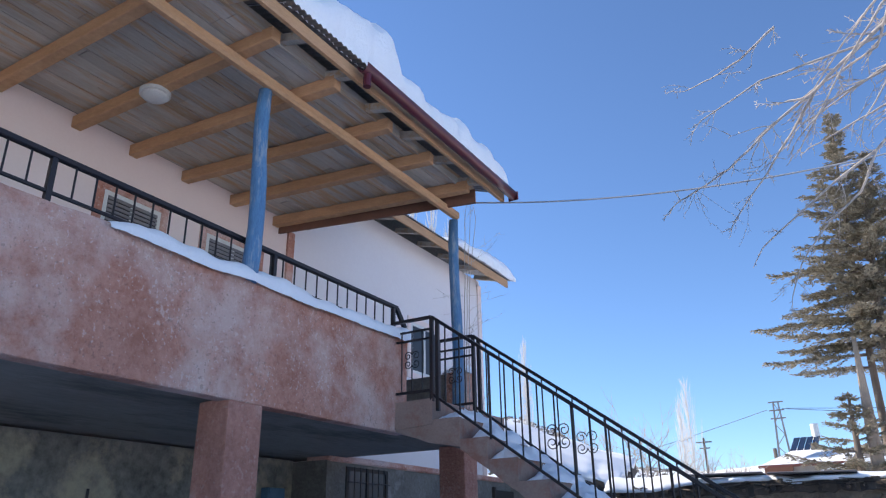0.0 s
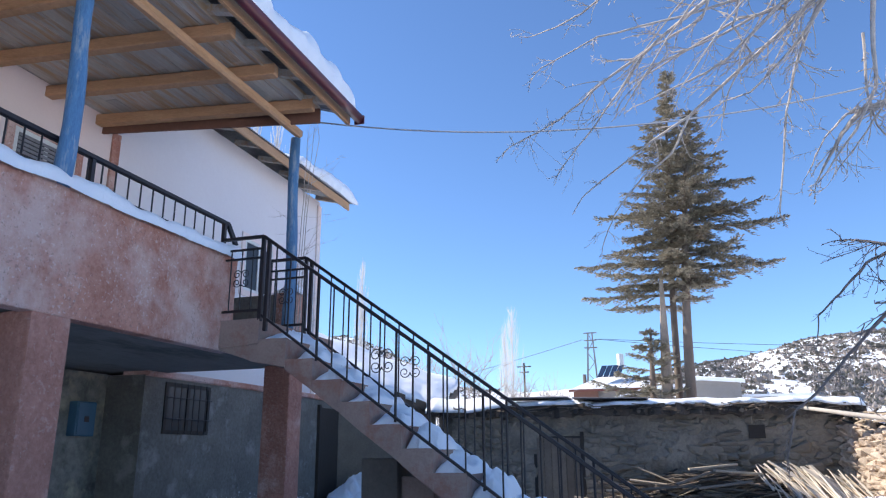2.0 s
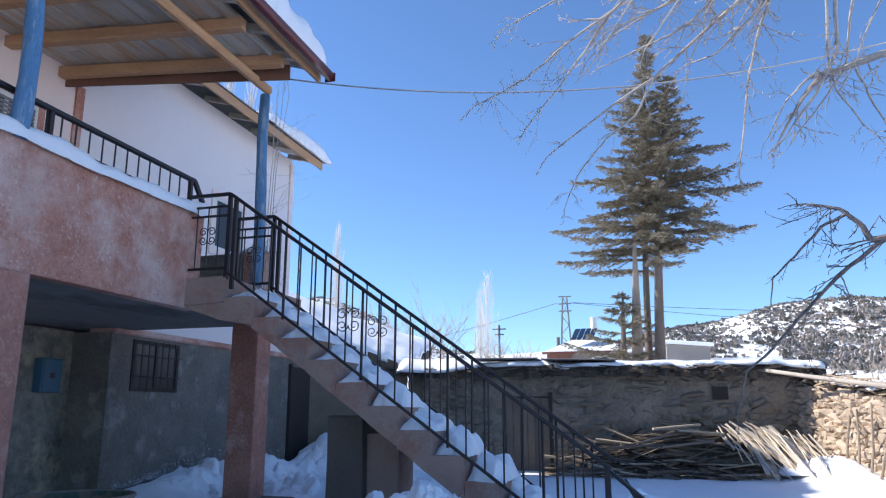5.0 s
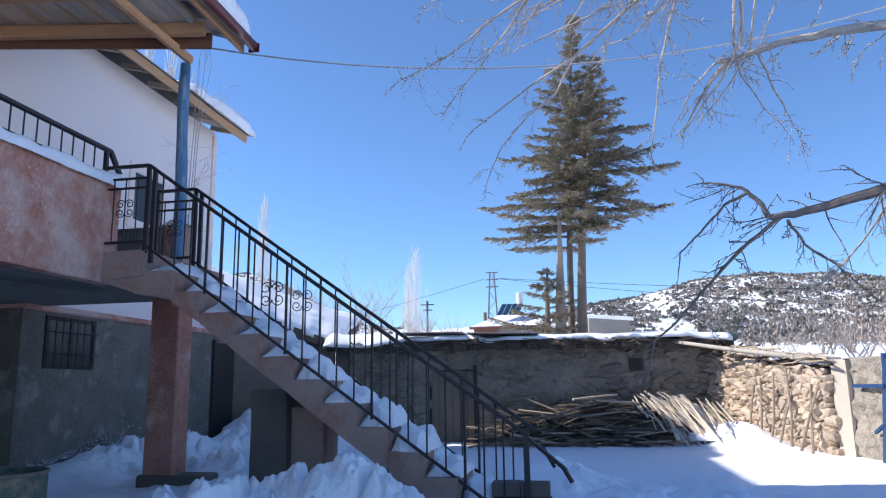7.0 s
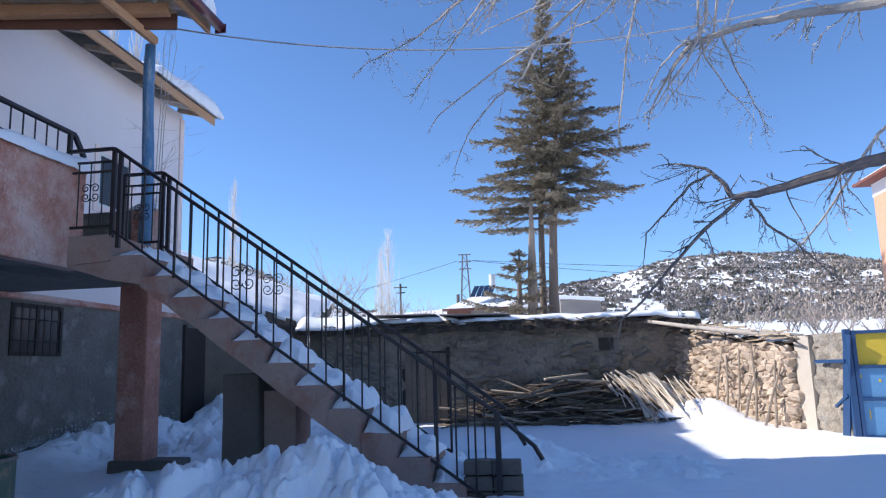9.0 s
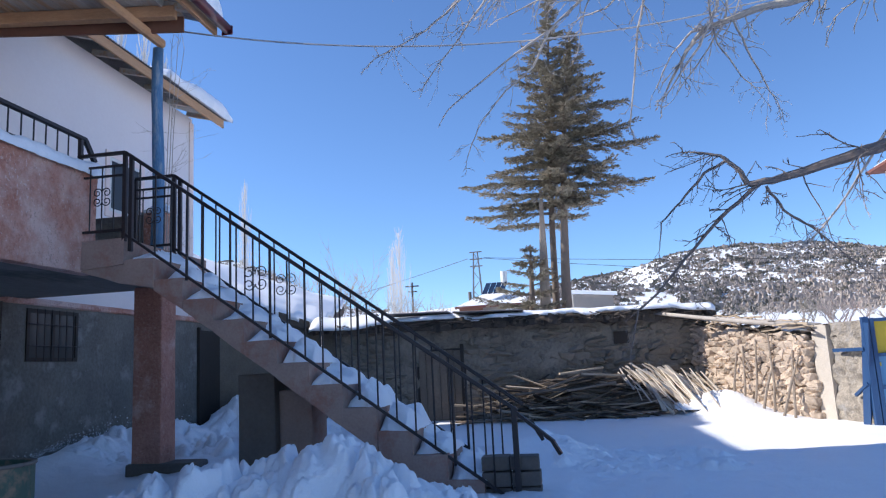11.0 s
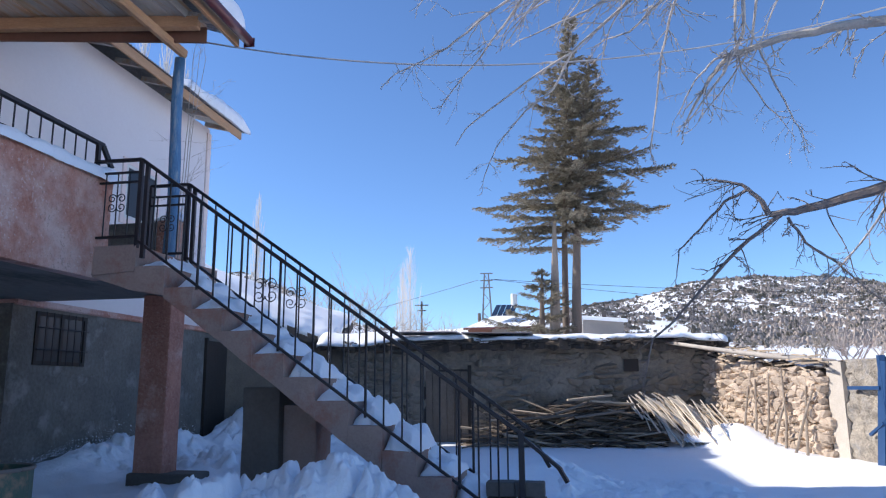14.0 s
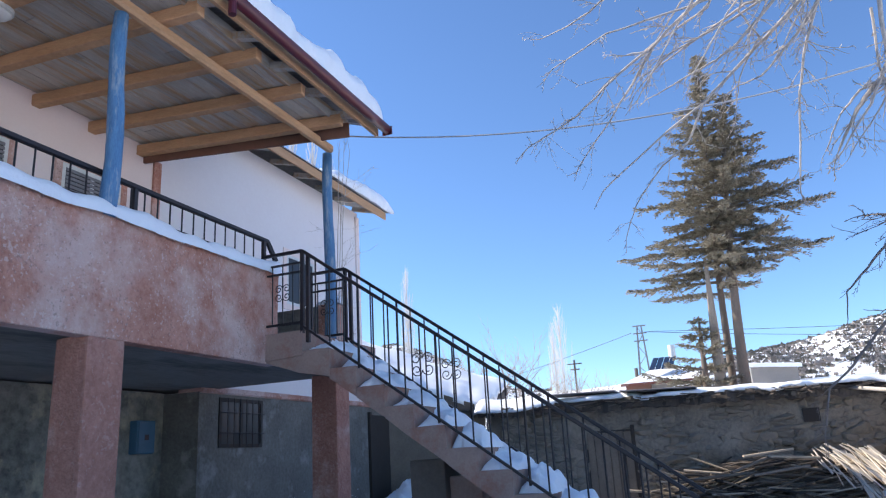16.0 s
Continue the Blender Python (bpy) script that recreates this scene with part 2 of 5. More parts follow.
def tube(points, radii, sides=6, bm=None, cap=True):
    """A tapered tube along points; radii: one number or one for each point."""
    bm = bm or bmesh.new()
    pts = [Vector(p) for p in points]
    if not hasattr(radii, "__len__"):
        radii = [radii] * len(pts)
    rings = []
    side = None
    for i, p in enumerate(pts):
        d = (pts[min(i + 1, len(pts) - 1)] - pts[max(i - 1, 0)])
        d = d.normalized() if d.length > 1e-9 else Vector((0, 0, 1))
        if side is None:
            side = d.orthogonal().normalized()
        side = side - d * side.dot(d)
        side = side.normalized() if side.length > 1e-6 else d.orthogonal().normalized()
        up = d.cross(side)
        rings.append([bm.verts.new(p + (side * math.cos(a) + up * math.sin(a)) * radii[i])
                      for a in (2 * math.pi * k / sides for k in range(sides))])
    for a, b in zip(rings, rings[1:]):
        for k in range(sides):
            bm.faces.new((a[k], a[(k + 1) % sides], b[(k + 1) % sides], b[k]))
    if cap and sides > 2:
        bm.faces.new(rings[0][::-1])
        bm.faces.new(rings[-1])
    return bm


def bar(p, q, w, h, bm=None, bevel=0.0):
    """A square-edged bar from p to q, w wide level and h high."""
    p, q = Vector(p), Vector(q)
    d = (q - p).normalized()
    s = d.cross(Vector((0, 0, 1)))
    s = s.normalized() if s.length > 1e-4 else Vector((1, 0, 0))
    u = s.cross(d)
    bm = bm or bmesh.new()
    ends = [[bm.verts.new(c + s * a * w / 2 + u * b * h / 2) for a, b in ((-1, -1), (1, -1), (1, 1), (-1, 1))] for c in (p, q)]
    a, b = ends
    faces = [bm.faces.new(a[::-1]), bm.faces.new(b)]
    faces += [bm.faces.new((a[k], a[(k + 1) % 4], b[(k + 1) % 4], b[k])) for k in range(4)]
    if bevel:
        bmesh.ops.bevel(bm, geom=list({e for f in faces for e in f.edges}), offset=bevel, segments=1, affect='EDGES')
    return bm


def sheet(fn, nu, nv, bm=None, thick=None):
    """A grid of points fn(u, v), u and v from 0 to 1; thick: also a lower face that far below."""
    bm = bm or bmesh.new()
    def grid(dz):
        return [[bm.verts.new(Vector(fn(i / nu, j / nv)) + Vector((0, 0, dz))) for j in range(nv + 1)] for i in range(nu + 1)]
    g = grid(0)
    for i in range(nu):
        for j in range(nv):
            bm.faces.new((g[i][j], g[i + 1][j], g[i + 1][j + 1], g[i][j + 1]))
    if thick:
        h = grid(-thick)
        for i in range(nu):
            for j in range(nv):
                bm.faces.new((h[i][j], h[i][j + 1], h[i + 1][j + 1], h[i + 1][j]))
        for i in range(nu):
            bm.faces.new((g[i + 1][0], g[i][0], h[i][0], h[i + 1][0]))
            bm.faces.new((g[i][nv], g[i + 1][nv], h[i + 1][nv], h[i][nv]))
        for j in range(nv):
            bm.faces.new((g[0][j], g[0][j + 1], h[0][j + 1], h[0][j]))
            bm.faces.new((g[nu][j + 1], g[nu][j], h[nu][j], h[nu][j + 1]))
    bmesh.ops.recalc_face_normals(bm, faces=bm.faces[:])
    return bm


def n2(x, y, s=1.0, seed=0.0):
    return noise.noise(Vector((x * s, y * s, seed)))


def smooth_step(a, b, x):
    t = min(1.0, max(0.0, (x - a) / (b - a)))
    return t * t * (3 - 2 * t)

# ---- ground: snow-covered yard, rising ground behind it, hills far off ----
def hump(x, y, cx, cy, rx, ry, h):
    d = ((x - cx) / rx) ** 2 + ((y - cy) / ry) ** 2
    return h * math.exp(-d)


def ground_z(x, y):
    z = 0.40 + 0.05 * n2(x, y, 0.35, 3) + 0.02 * n2(x, y, 1.7, 5)
    z -= 0.40 * math.exp(-((x / 3.2) ** 2 + (y / 3.0) ** 2))
    # shovelled heaps along the foot of the stairs and under the balcony
    z += hump(x, y, -1.66, 5.3, 0.5, 0.45, 0.52) + hump(x, y, -2.6, 5.1, 0.6, 0.5, 0.36) + hump(x, y, -3.9, 9.3, 1.3, 1.2, 0.28)
    z += hump(x, y, -6.3, 10.2, 0.5, 2.6, 0.40) + hump(x, y, -5.6, 13.2, 0.9, 0.7, 0.75) + hump(x, y, -0.95, 5.05, 0.6, 0.5, 0.20) + hump(x, y, -0.5, 8.4, 0.8, 0.8, 0.26)
    lump = hump(x, y, -4.6, 9.2, 2.4, 2.0, 0.3) + hump(x, y, 0.3, 7.6, 1.9, 1.7, 0.2)
    if lump > 0.02:
        f1 = noise.voronoi(Vector((x * 2.4 + 0.3 * n2(x, y, 3, 1), y * 2.4, 0.5)))[0][0]
        f2 = noise.voronoi(Vector((x * 6.5, y * 6.5, 1.5)))[0][0]
        z += lump * (0.26 * (0.5 - f1) + 0.16 * (0.45 - f2) + 0.12 * (0.6 - abs(n2(x, y, 2.6, 2)) * 2) + 0.05 * n2(x, y, 15, 6) + 0.03 * n2(x, y, 32, 7) - 0.06)
    z += hump(x, y, 2.85, 13.9, 0.6, 1.0, 0.42)
    # beyond the yard the land climbs to a snowy field
    far = smooth_step(15.5, 21, y)
    z = z * (1 - far) + far * (1.6 + 0.3 * n2(x, y, 0.1, 1))
    z += max(0.0, y - 25) * 0.052
    return z


def hill_z(x, y):
    """The wooded hill behind the village and a lower ridge to its west."""
    h = 40 * math.exp(-(((x - 92) / (145 if x < 92 else 118)) ** 2) - ((y - 385) / 120) ** 2)
    h += 44 * math.exp(-(((x + 168) / 62) ** 2) - ((y - 345) / 110) ** 2)
    h += 3.5 * n2(x, y, 0.02, 4) + 2.0 * n2(x, y, 0.06, 6)
    return h


def full_z(x, y):
    z = ground_z(x, min(y, 230))
    w = smooth_step(120, 260, y)
    return z + w * max(0.0, hill_z(x, y))


def ground_mesh():
    def axis(a, b, fine_a, fine_b, step):
        out, v = [], fine_a
        while v < fine_b:
            out.append(v)
            v += step
        s = step
        while v < b:
            out.append(v)
            s *= 1.14
            if v < 420:
                s = min(s, 6.0)
            v += s
        out.append(b)
        v, s, low = fine_a, step, []
        while v > a:
            s *= 1.14
            if v > -270:
                s = min(s, 7.0)
            v -= s
            low.append(max(v, a))
        return low[::-1] + out
    xs, ys = axis(-1500, 1500, -7.4, 5.5, 0.055), axis(-600, 2500, 3.0, 15.6, 0.055)
    verts = [(x, y, full_z(x, y)) for x in xs for y in ys]
    n = len(ys)
    faces = [(i * n + j, (i + 1) * n + j, (i + 1) * n + j + 1, i * n + j + 1) for i in range(len(xs) - 1) for j in range(n - 1)]
    me = bpy.data.meshes.new("ground")
    me.from_pydata(verts, [], faces)
    me.materials.append(SNOW)
    for p in me.polygons:
        p.use_smooth = True
    return me


tagged(new("ground", ground_mesh()), "deep white snow covering the yard and fields", "ground", kind="structure")



def chunks(x, y, size, seed):
    """Broken snow for arrays x and y: blocks of uneven height and tilt with gaps between them, about -0.6 to 0.6."""
    px, py = x / size, y / size
    px, py = px + 0.16 * np.sin(py * 2.7 + seed), py + 0.16 * np.sin(px * 3.1 + seed * 2)
    cx, cy = np.floor(px), np.floor(py)

    def rand(i, j, k):
        v = np.sin(i * 127.1 + j * 311.7 + k * 74.7 + seed * 19.3) * 43758.5453
        return v - np.floor(v)
    d1, d2 = np.full(x.shape, 9.0), np.full(x.shape, 9.0)
    high = np.zeros(x.shape)
    for di in (-1, 0, 1):
        for dj in (-1, 0, 1):
            i, j = cx + di, cy + dj
            ox, oy = px - i - 0.1 - 0.8 * rand(i, j, 1), py - j - 0.1 - 0.8 * rand(i, j, 2)
            d = np.sqrt(ox * ox + oy * oy)
            h = 0.8 * (rand(i, j, 3) - 0.5) + 0.7 * (ox * (rand(i, j, 4) - 0.5) + oy * (rand(i, j, 5) - 0.5))
            first = d < d1
            d2 = np.where(first, d1, np.minimum(d2, d))
            high = np.where(first, h, high)
            d1 = np.where(first, d, d1)
    gap = np.clip((d2 - d1) / 0.30, 0, 1)
    gap = gap * gap * (3 - 2 * gap)
    return high * gap - 0.22 * (1 - gap) + 0.12 * (1 - d1 * d1)


def rubble(x0, x1, y0, y1, step, tall, coarse, seed):
    """A patch of shovelled, broken snow on the ground, sinking into it at its rim."""
    nx, ny = int((x1 - x0) / step), int((y1 - y0) / step)
    gx, gy = np.meshgrid(np.linspace(x0, x1, nx + 1), np.linspace(y0, y1, ny + 1), indexing="ij")
    rough = tall * (chunks(gx, gy, coarse, seed) + 0.45 * chunks(gx, gy, coarse * 0.42, seed + 4) + 0.20 * chunks(gx, gy, coarse * 0.16, seed + 6))
    verts, faces = [], []
    for i in range(nx + 1):
        for j in range(ny + 1):
            x, y = float(gx[i, j]), float(gy[i, j])
            rim = min(x - x0, x1 - x, y - y0, y1 - y) + 0.25 * n2(x, y, 1.4, seed)
            w = smooth_step(0.0, 0.5, rim)
            verts.append((x, y, ground_z(x, y) - 0.10 + w * (0.13 + float(rough[i, j]) + 0.012 * n2(x, y, 24, 6))))
    m = ny + 1
    for i in range(nx):
        for j in range(ny):
            faces.append((i * m + j, (i + 1) * m + j, (i + 1) * m + j + 1, i * m + j + 1))
    me = bpy.data.meshes.new("snow_bank")
    me.from_pydata(verts, [], faces)
    me.materials.append(SNOW)
    me.polygons.foreach_set("use_smooth", [True] * len(faces))
    return me


tagged(new("snow_bank", rubble(-4.3, -0.2, 4.2, 6.4, 0.017, 0.24, 0.40, 2)), "shovelled heap of broken snow blocks below the stairs", "snow", "snow banks")
tagged(new("snow_bank", rubble(-6.75, -3.2, 8.3, 14.2, 0.03, 0.16, 0.34, 5)), "crumbly snow piled against the grey wall", "snow", "snow banks")
tagged(new("snow_bank", rubble(-0.6, 2.0, 6.9, 9.6, 0.026, 0.11, 0.40, 8)), "trodden lumpy snow beside the bottom step", "snow", "snow banks")

# ---- the house with the balcony ----
WALL_X, FACE_X = -7.0, -4.6
FLOOR, SLAB = 2.95, 2.58
house = thing("house", "two-storey village house with a pink plastered balcony", "house")
part("upper_wall", box(-7.3, WALL_X, -4, 7.3, FLOOR, 5.86), PALE_PINK, house, "pale pink painted wall")
part("lower_wall", box(-7.6, -7.3, -4, 7.95, -0.5, SLAB, 0, None, 0), PATCHY, house, "stained grey rendered wall")
part("side_wall", box(-14, -7.3, 7.0, 7.3, FLOOR, 5.86), PALE_PINK, house)
part("back_wall", box(-14.3, -14, -4, 7.3, -0.5, 5.86), PALE_PINK, house)
part("floor_slab", box(-7.6, FACE_X - 0.05, -4, 8.30, SLAB + 0.03, FLOOR), SOFFIT, house, "stained concrete slab underside")
part("corner_strip", box(WALL_X - 0.05, WALL_X + 0.03, 7.2, 7.34, FLOOR, 5.7, 0.01), PINK, house, "pink painted corner strip")


def parapet():
    me = box(FACE_X - 0.16, FACE_X, -4, 6.70, SLAB, 3.63, 0.02)
    bmesh.ops.subdivide_edges(me, edges=[e for e in me.edges if e.calc_length() > 0.5], cuts=60, use_grid_fill=True)
    for v in me.verts:
        k = n2(v.co.y, v.co.z, 2.0, 1) * 0.016 + n2(v.co.y, v.co.z, 7.0, 2) * 0.009
        v.co.x += k
        if v.co.z > 3.5:
            v.co.z += 0.03 * n2(v.co.y, 0, 1.5, 4) + 0.015 * n2(v.co.y, 0, 8, 4)
    return me


part("parapet", parapet(), PINK, house, "worn pink plastered parapet with pale patches")
part("slab_edge", box(FACE_X - 0.06, FACE_X + 0.0, 6.70, 8.30, SLAB, FLOOR - 0.01, 0.01), PINK, house)
part("end_block", box(-4.86, -4.62, 7.98, 8.28, FLOOR, 3.52, 0.015), PINK, house, "pink end block")
part("end_parapet", box(-7.0, -4.86, 8.0, 8.14, FLOOR, 3.5, 0.01), GREY_WALL, house, "low grey end parapet")
part("pillar", box(-4.96, -4.61, 4.15, 4.53, -0.4, SLAB + 0.02, 0.02, None, 3, 0.008), PILLAR_SHADED, house, "worn plastered concrete pillar in shaded pink")
part("pillar", box(-4.96, -4.60, 7.96, 8.30, -0.4, SLAB + 0.02, 0.02, None, 3, 0.008), PILLAR_SHADED, house, "worn plastered concrete pillar in shaded pink")
part("pillar_foot", box(-5.02, -4.2, 7.93, 8.34, 0.1, 0.56, 0.03, None, 2, 0.01), DARK_CONCRETE, house, "dark concrete footing")

# ---- roof ----
roof = thing("balcony_roof", "timber balcony roof with weathered boards and corrugated sheet", "roof")
RAFTERS = [(-1.6, -1.7), (-0.6, -0.65), (0.3, 0.35), (1.2, 1.25), (2.1, 2.15), (2.95, 3.0), (3.81, 3.9), (4.53, 4.78), (5.28, 5.71), (6.08, 6.58), (6.89, 7.49)]
for ya, yb in RAFTERS:
    part("rafter", bar((-7.05, ya + 0.05, 5.75), (-4.18, yb, 5.78), 0.12, 0.14, None, 0.01), BEAM, roof, "planed square rafter")
part("main_beam", bar((FACE_X, -4, 5.625), (FACE_X, 7.93, 5.625), 0.10, 0.115, None, 0.025), BEAM, roof, "long planed beam")
y = -4.0
rnd = random.Random(5)
boards_x = [-7.0 + 0.155 * k for k in range(17)]
for k, bx in enumerate(boards_x):
    y = -4.0
    while y < 7.6:
        ln = rnd.uniform(1.8, 3.4)
        y1 = min(y + ln, 7.62)
        z = 5.86 + rnd.uniform(-0.004, 0.006)
        part("ceiling_board", box(bx + 0.004, bx + 0.151, y + 0.003, y1 - 0.003, z, z + 0.022), OLD_BOARD, roof)
        y = y1
part("end_fascia", bar((-7.05, 7.02, 5.70), (-4.18, 7.68, 5.72), 0.03, 0.2), RED_BOARD, roof, "dark end board")
part("fascia", bar((-3.97, -4, 5.80), (-3.97, 8.08, 5.80), 0.04, 0.13), BEAM, roof)
for k in range(17):
    yy = -3.4 + 0.68 * k
    part("outrigger", bar((-4.75, yy, 6.0), (-3.99, yy, 5.80), 0.075, 0.085), OLD_BOARD, roof)
part("purlin", bar((-4.32, -4, 5.90), (-4.32, 7.9, 5.90), 0.03, 0.15), OLD_BOARD, roof)


def corrugated(x0, z0, x1, z1, y0, y1, wave=0.075, amp=0.012):
    n = int((y1 - y0) / wave * 6)
    return sheet(lambda u, v: (x0 + (x1 - x0) * v, y0 + (y1 - y0) * u, z0 + (z1 - z0) * v + amp * math.sin(2 * math.pi * (y1 - y0) * u / wave)), n, 1, None, 0.004)


part("roof_sheet", corrugated(-3.86, 5.90, -9.5, 7.9, -4, 8.15), SHEET, roof, "corrugated metal sheet")
part("roof_back", corrugated(-9.5, 7.9, -15, 5.9, -4, 8.05, 0.3), SHEET, roof)
bm = bmesh.new()
prof = [(math.cos(a), math.sin(a)) for a in (math.pi + math.pi * k / 8 for k in range(9))]
sheet(lambda u, v: (-3.83 + 0.065 * prof[round(v * 8)][0], 4.72 + 3.38 * u, 5.84 + 0.09 * prof[round(v * 8)][1]), 6, 8, bm, 0.004)
gutter = part("gutter", bm, MAROON, roof, "maroon rain gutter", True)
part("outlet", tube([(-3.83, 4.80, 5.80), (-3.83, 4.80, 5.62)], 0.04, 10), MAROON, gutter)
part("gutter_end", box(-3.90, -3.76, 8.10, 8.12, 5.745, 5.86), MAROON, gutter)


def snow_bank(x_edge, z_edge, slope, depth, y0, y1, thick, seed, taper=0.5, over=0.05, crest=0.0, crest_y=0.0):
    """Snow lying on a roof that climbs away from the edge at x_edge; broken, uneven rim."""
    def top(u, v):
        y = y0 + (y1 - y0) * u
        rim = x_edge + over * n2(y, 0, 1.3, seed) + 0.05 * n2(y, 1, 5.0, seed)
        x = rim - depth * v ** 1.6
        t = thick * (0.8 + 0.45 * n2(y, 2, 0.9, seed) + 0.20 * n2(y, x, 2.5, seed + 1) + 0.10 * n2(y, x, 6.0, seed + 4) + 0.22 * n2(round(y * 2.6 + 0.5 * n2(y, x, 4, 1)) * 0.9, 0, 1, seed)) * (0.72 + 0.4 * min(1, v * 9) - 0.1 * v)
        t += crest * smooth_step(crest_y - 1.3, crest_y - 0.1, y) * (1 - smooth_step(crest_y + 0.08, crest_y + 0.38, y)) * (1 - 0.6 * v)
        t *= min(1, 0.35 + (y - y0) / taper, 0.35 + (y1 - y) / (taper * 0.6))
        return x, y, z_edge + (x_edge - x) * slope + max(0.05, t)
    bm = bmesh.new()
    nu, nv = int((y1 - y0) / 0.06), 26
    g = [[bm.verts.new(top(i / nu, j / nv)) for j in range(nv + 1)] for i in range(nu + 1)]
    for i in range(nu):
        for j in range(nv):
            bm.faces.new((g[i][j], g[i][j + 1], g[i + 1][j + 1], g[i + 1][j]))
    low = []
    for i in range(nu + 1):
        x, yv, z = g[i][0].co
        mid = bm.verts.new((x + 0.03 * n2(yv, 3, 4, seed), yv, (z + z_edge) / 2))
        low.append((mid, bm.verts.new((x - 0.04, yv, z_edge + (x_edge - x) * slope))))
    for i in range(nu):
        bm.faces.new((g[i][0], g[i + 1][0], low[i + 1][0], low[i][0]))
        bm.faces.new((low[i][0], low[i + 1][0], low[i + 1][1], low[i][1]))
    for i, flip in ((0, False), (nu, True)):
        base = [low[i][1], low[i][0]] + g[i]
        ends = [bm.verts.new((v.co.x, v.co.y, z_edge + (x_edge - v.co.x) * slope - 0.01)) for v in g[i]]
        for j in range(nv):
            f = (g[i][j], ends[j], ends[j + 1], g[i][j + 1])
            bm.faces.new(f[::-1] if flip else f)
    bmesh.ops.recalc_face_normals(bm, faces=bm.faces[:])
    return bm


solid("roof_snow", snow_bank(-3.93, 5.93, 0.355, 5.2, 3.75, 8.25, 0.50, 3, 0.5, 0.05, 0.40, 5.25), SNOW, "thick broken snow slab lying on the balcony roof", "snow", "", True)

# ---- white neighbouring house ----
white = thing("white_house", "white plastered two-storey house with a snowy sheet roof", "house")
part("wall", box(-12, -7.03, 7.345, 8.3, FLOOR, 6.7), WHITE, white)
part("wall", box(-12, -7.03, 8.3, 13.2, 2.5, 6.7), WHITE, white, "smooth white plastered wall")
part("corner_strip", box(-7.08, -7.0, 13.08, 13.23, 2.62, 6.6, 0.01), PALE_PINK, white, "pale pink corner strip")
part("lower_wall", box(-12, -6.7, 7.95, 15.4, -0.5, 2.56, 0.0), GREY_WALL, white, "damp grey cement wall")
part("ledge", bar((-6.86, 7.95, 2.59), (-6.86, 13.25, 2.59), 0.42, 0.09, None, 0.02), PINK, white, "pink painted ledge")
part("roof_sheet", corrugated(-6.45, 6.72, -9.7, 7.9, 7.35, 13.55), SHEET, white)
part("roof_back", corrugated(-9.7, 7.9, -13, 6.7, 7.35, 13.55, 0.3), SHEET, white)
part("barge_board", bar((-6.50, 7.35, 6.63), (-6.50, 13.5, 6.63), 0.03, 0.16), BEAM, white, "bare timber eave board")
for k in range(8):
    part("rafter_end", bar((-7.05, 7.8 + 0.75 * k, 6.76), (-6.52, 7.8 + 0.75 * k, 6.62), 0.07, 0.09), OLD_BOARD, white)
solid("white_house_snow", snow_bank(-6.40, 6.75, 0.36, 3.0, 11.2, 13.75, 0.26, 9), SNOW, "melting snow on the corrugated roof edge", "snow", "", True)

# ---- stairs ----
stair = thing("stairs", "straight rough concrete outdoor stairs without snow cleared", "stairs")
RISE, RUN, Y0, Y1 = 0.217, 0.311, 6.47, 7.43
TOP_X, TOP_Z = -4.14, 2.89


def prism(prof, y0, y1):
    """A solid with the convex outline prof in x and z, between y0 and y1."""
    bm = bmesh.new()
    rows = [[bm.verts.new((px, yy, pz)) for px, pz in prof] for yy in (y0, y1)]
    n = len(prof)
    for k in range(n):
        bm.faces.new((rows[0][k], rows[0][(k + 1) % n], rows[1][(k + 1) % n], rows[1][k]))
    bm.faces.new(rows[0])
    bm.faces.new(rows[1])
    bmesh.ops.recalc_face_normals(bm, faces=bm.faces[:])
    return bm


def under(x):
    return max(-0.2, 2.37 - (x + 3.82) * 0.745)


def roughen(bm, amount, seed, cuts=3):
    bmesh.ops.subdivide_edges(bm, edges=[e for e in bm.edges if e.calc_length() > 0.12], cuts=cuts, use_grid_fill=True)
    for v in bm.verts:
        v.co += noise.noise_vector(v.co * 5 + Vector((seed, 0, 0))) * amount
    return bm


part("landing", roughen(prism([(-4.66, 2.89), (TOP_X, 2.89), (TOP_X, 2.63), (-4.66, 2.60)], Y0, 8.15), 0.008, 1), CONCRETE, stair)
for k in range(12):
    x, z = TOP_X + RUN * k, TOP_Z - RISE * (k + 1)
    x1 = x + RUN
    prof = [(x, z), (x1, z), (x1, min(under(x1), z - 0.1)), (x, min(under(x), z - 0.1))]
    part("step", roughen(prism(prof, Y0 + 0.006 * (k % 3), Y1), 0.009, 3 + k), CONCRETE, stair)
part("bearer", roughen(prism([(-4.64, 2.60), (TOP_X, 2.63), (TOP_X, 2.61), (-3.83, 2.38), (-4.2, 2.45)], Y0 + 0.02, Y1 - 0.02), 0.006, 2), CONCRETE, stair)
part("support", box(-3.18, -2.80, 6.95, 7.4, 0.0, 1.5, 0.02, None, 3, 0.012, 4), DARK_CONCRETE, stair, "dark brown concrete support")
part("support", box(-2.80, -2.45, 7.05, 7.5, 0.0, 1.32, 0.02, None, 3, 0.015, 6), CONCRETE, stair, "pinkish masonry support")


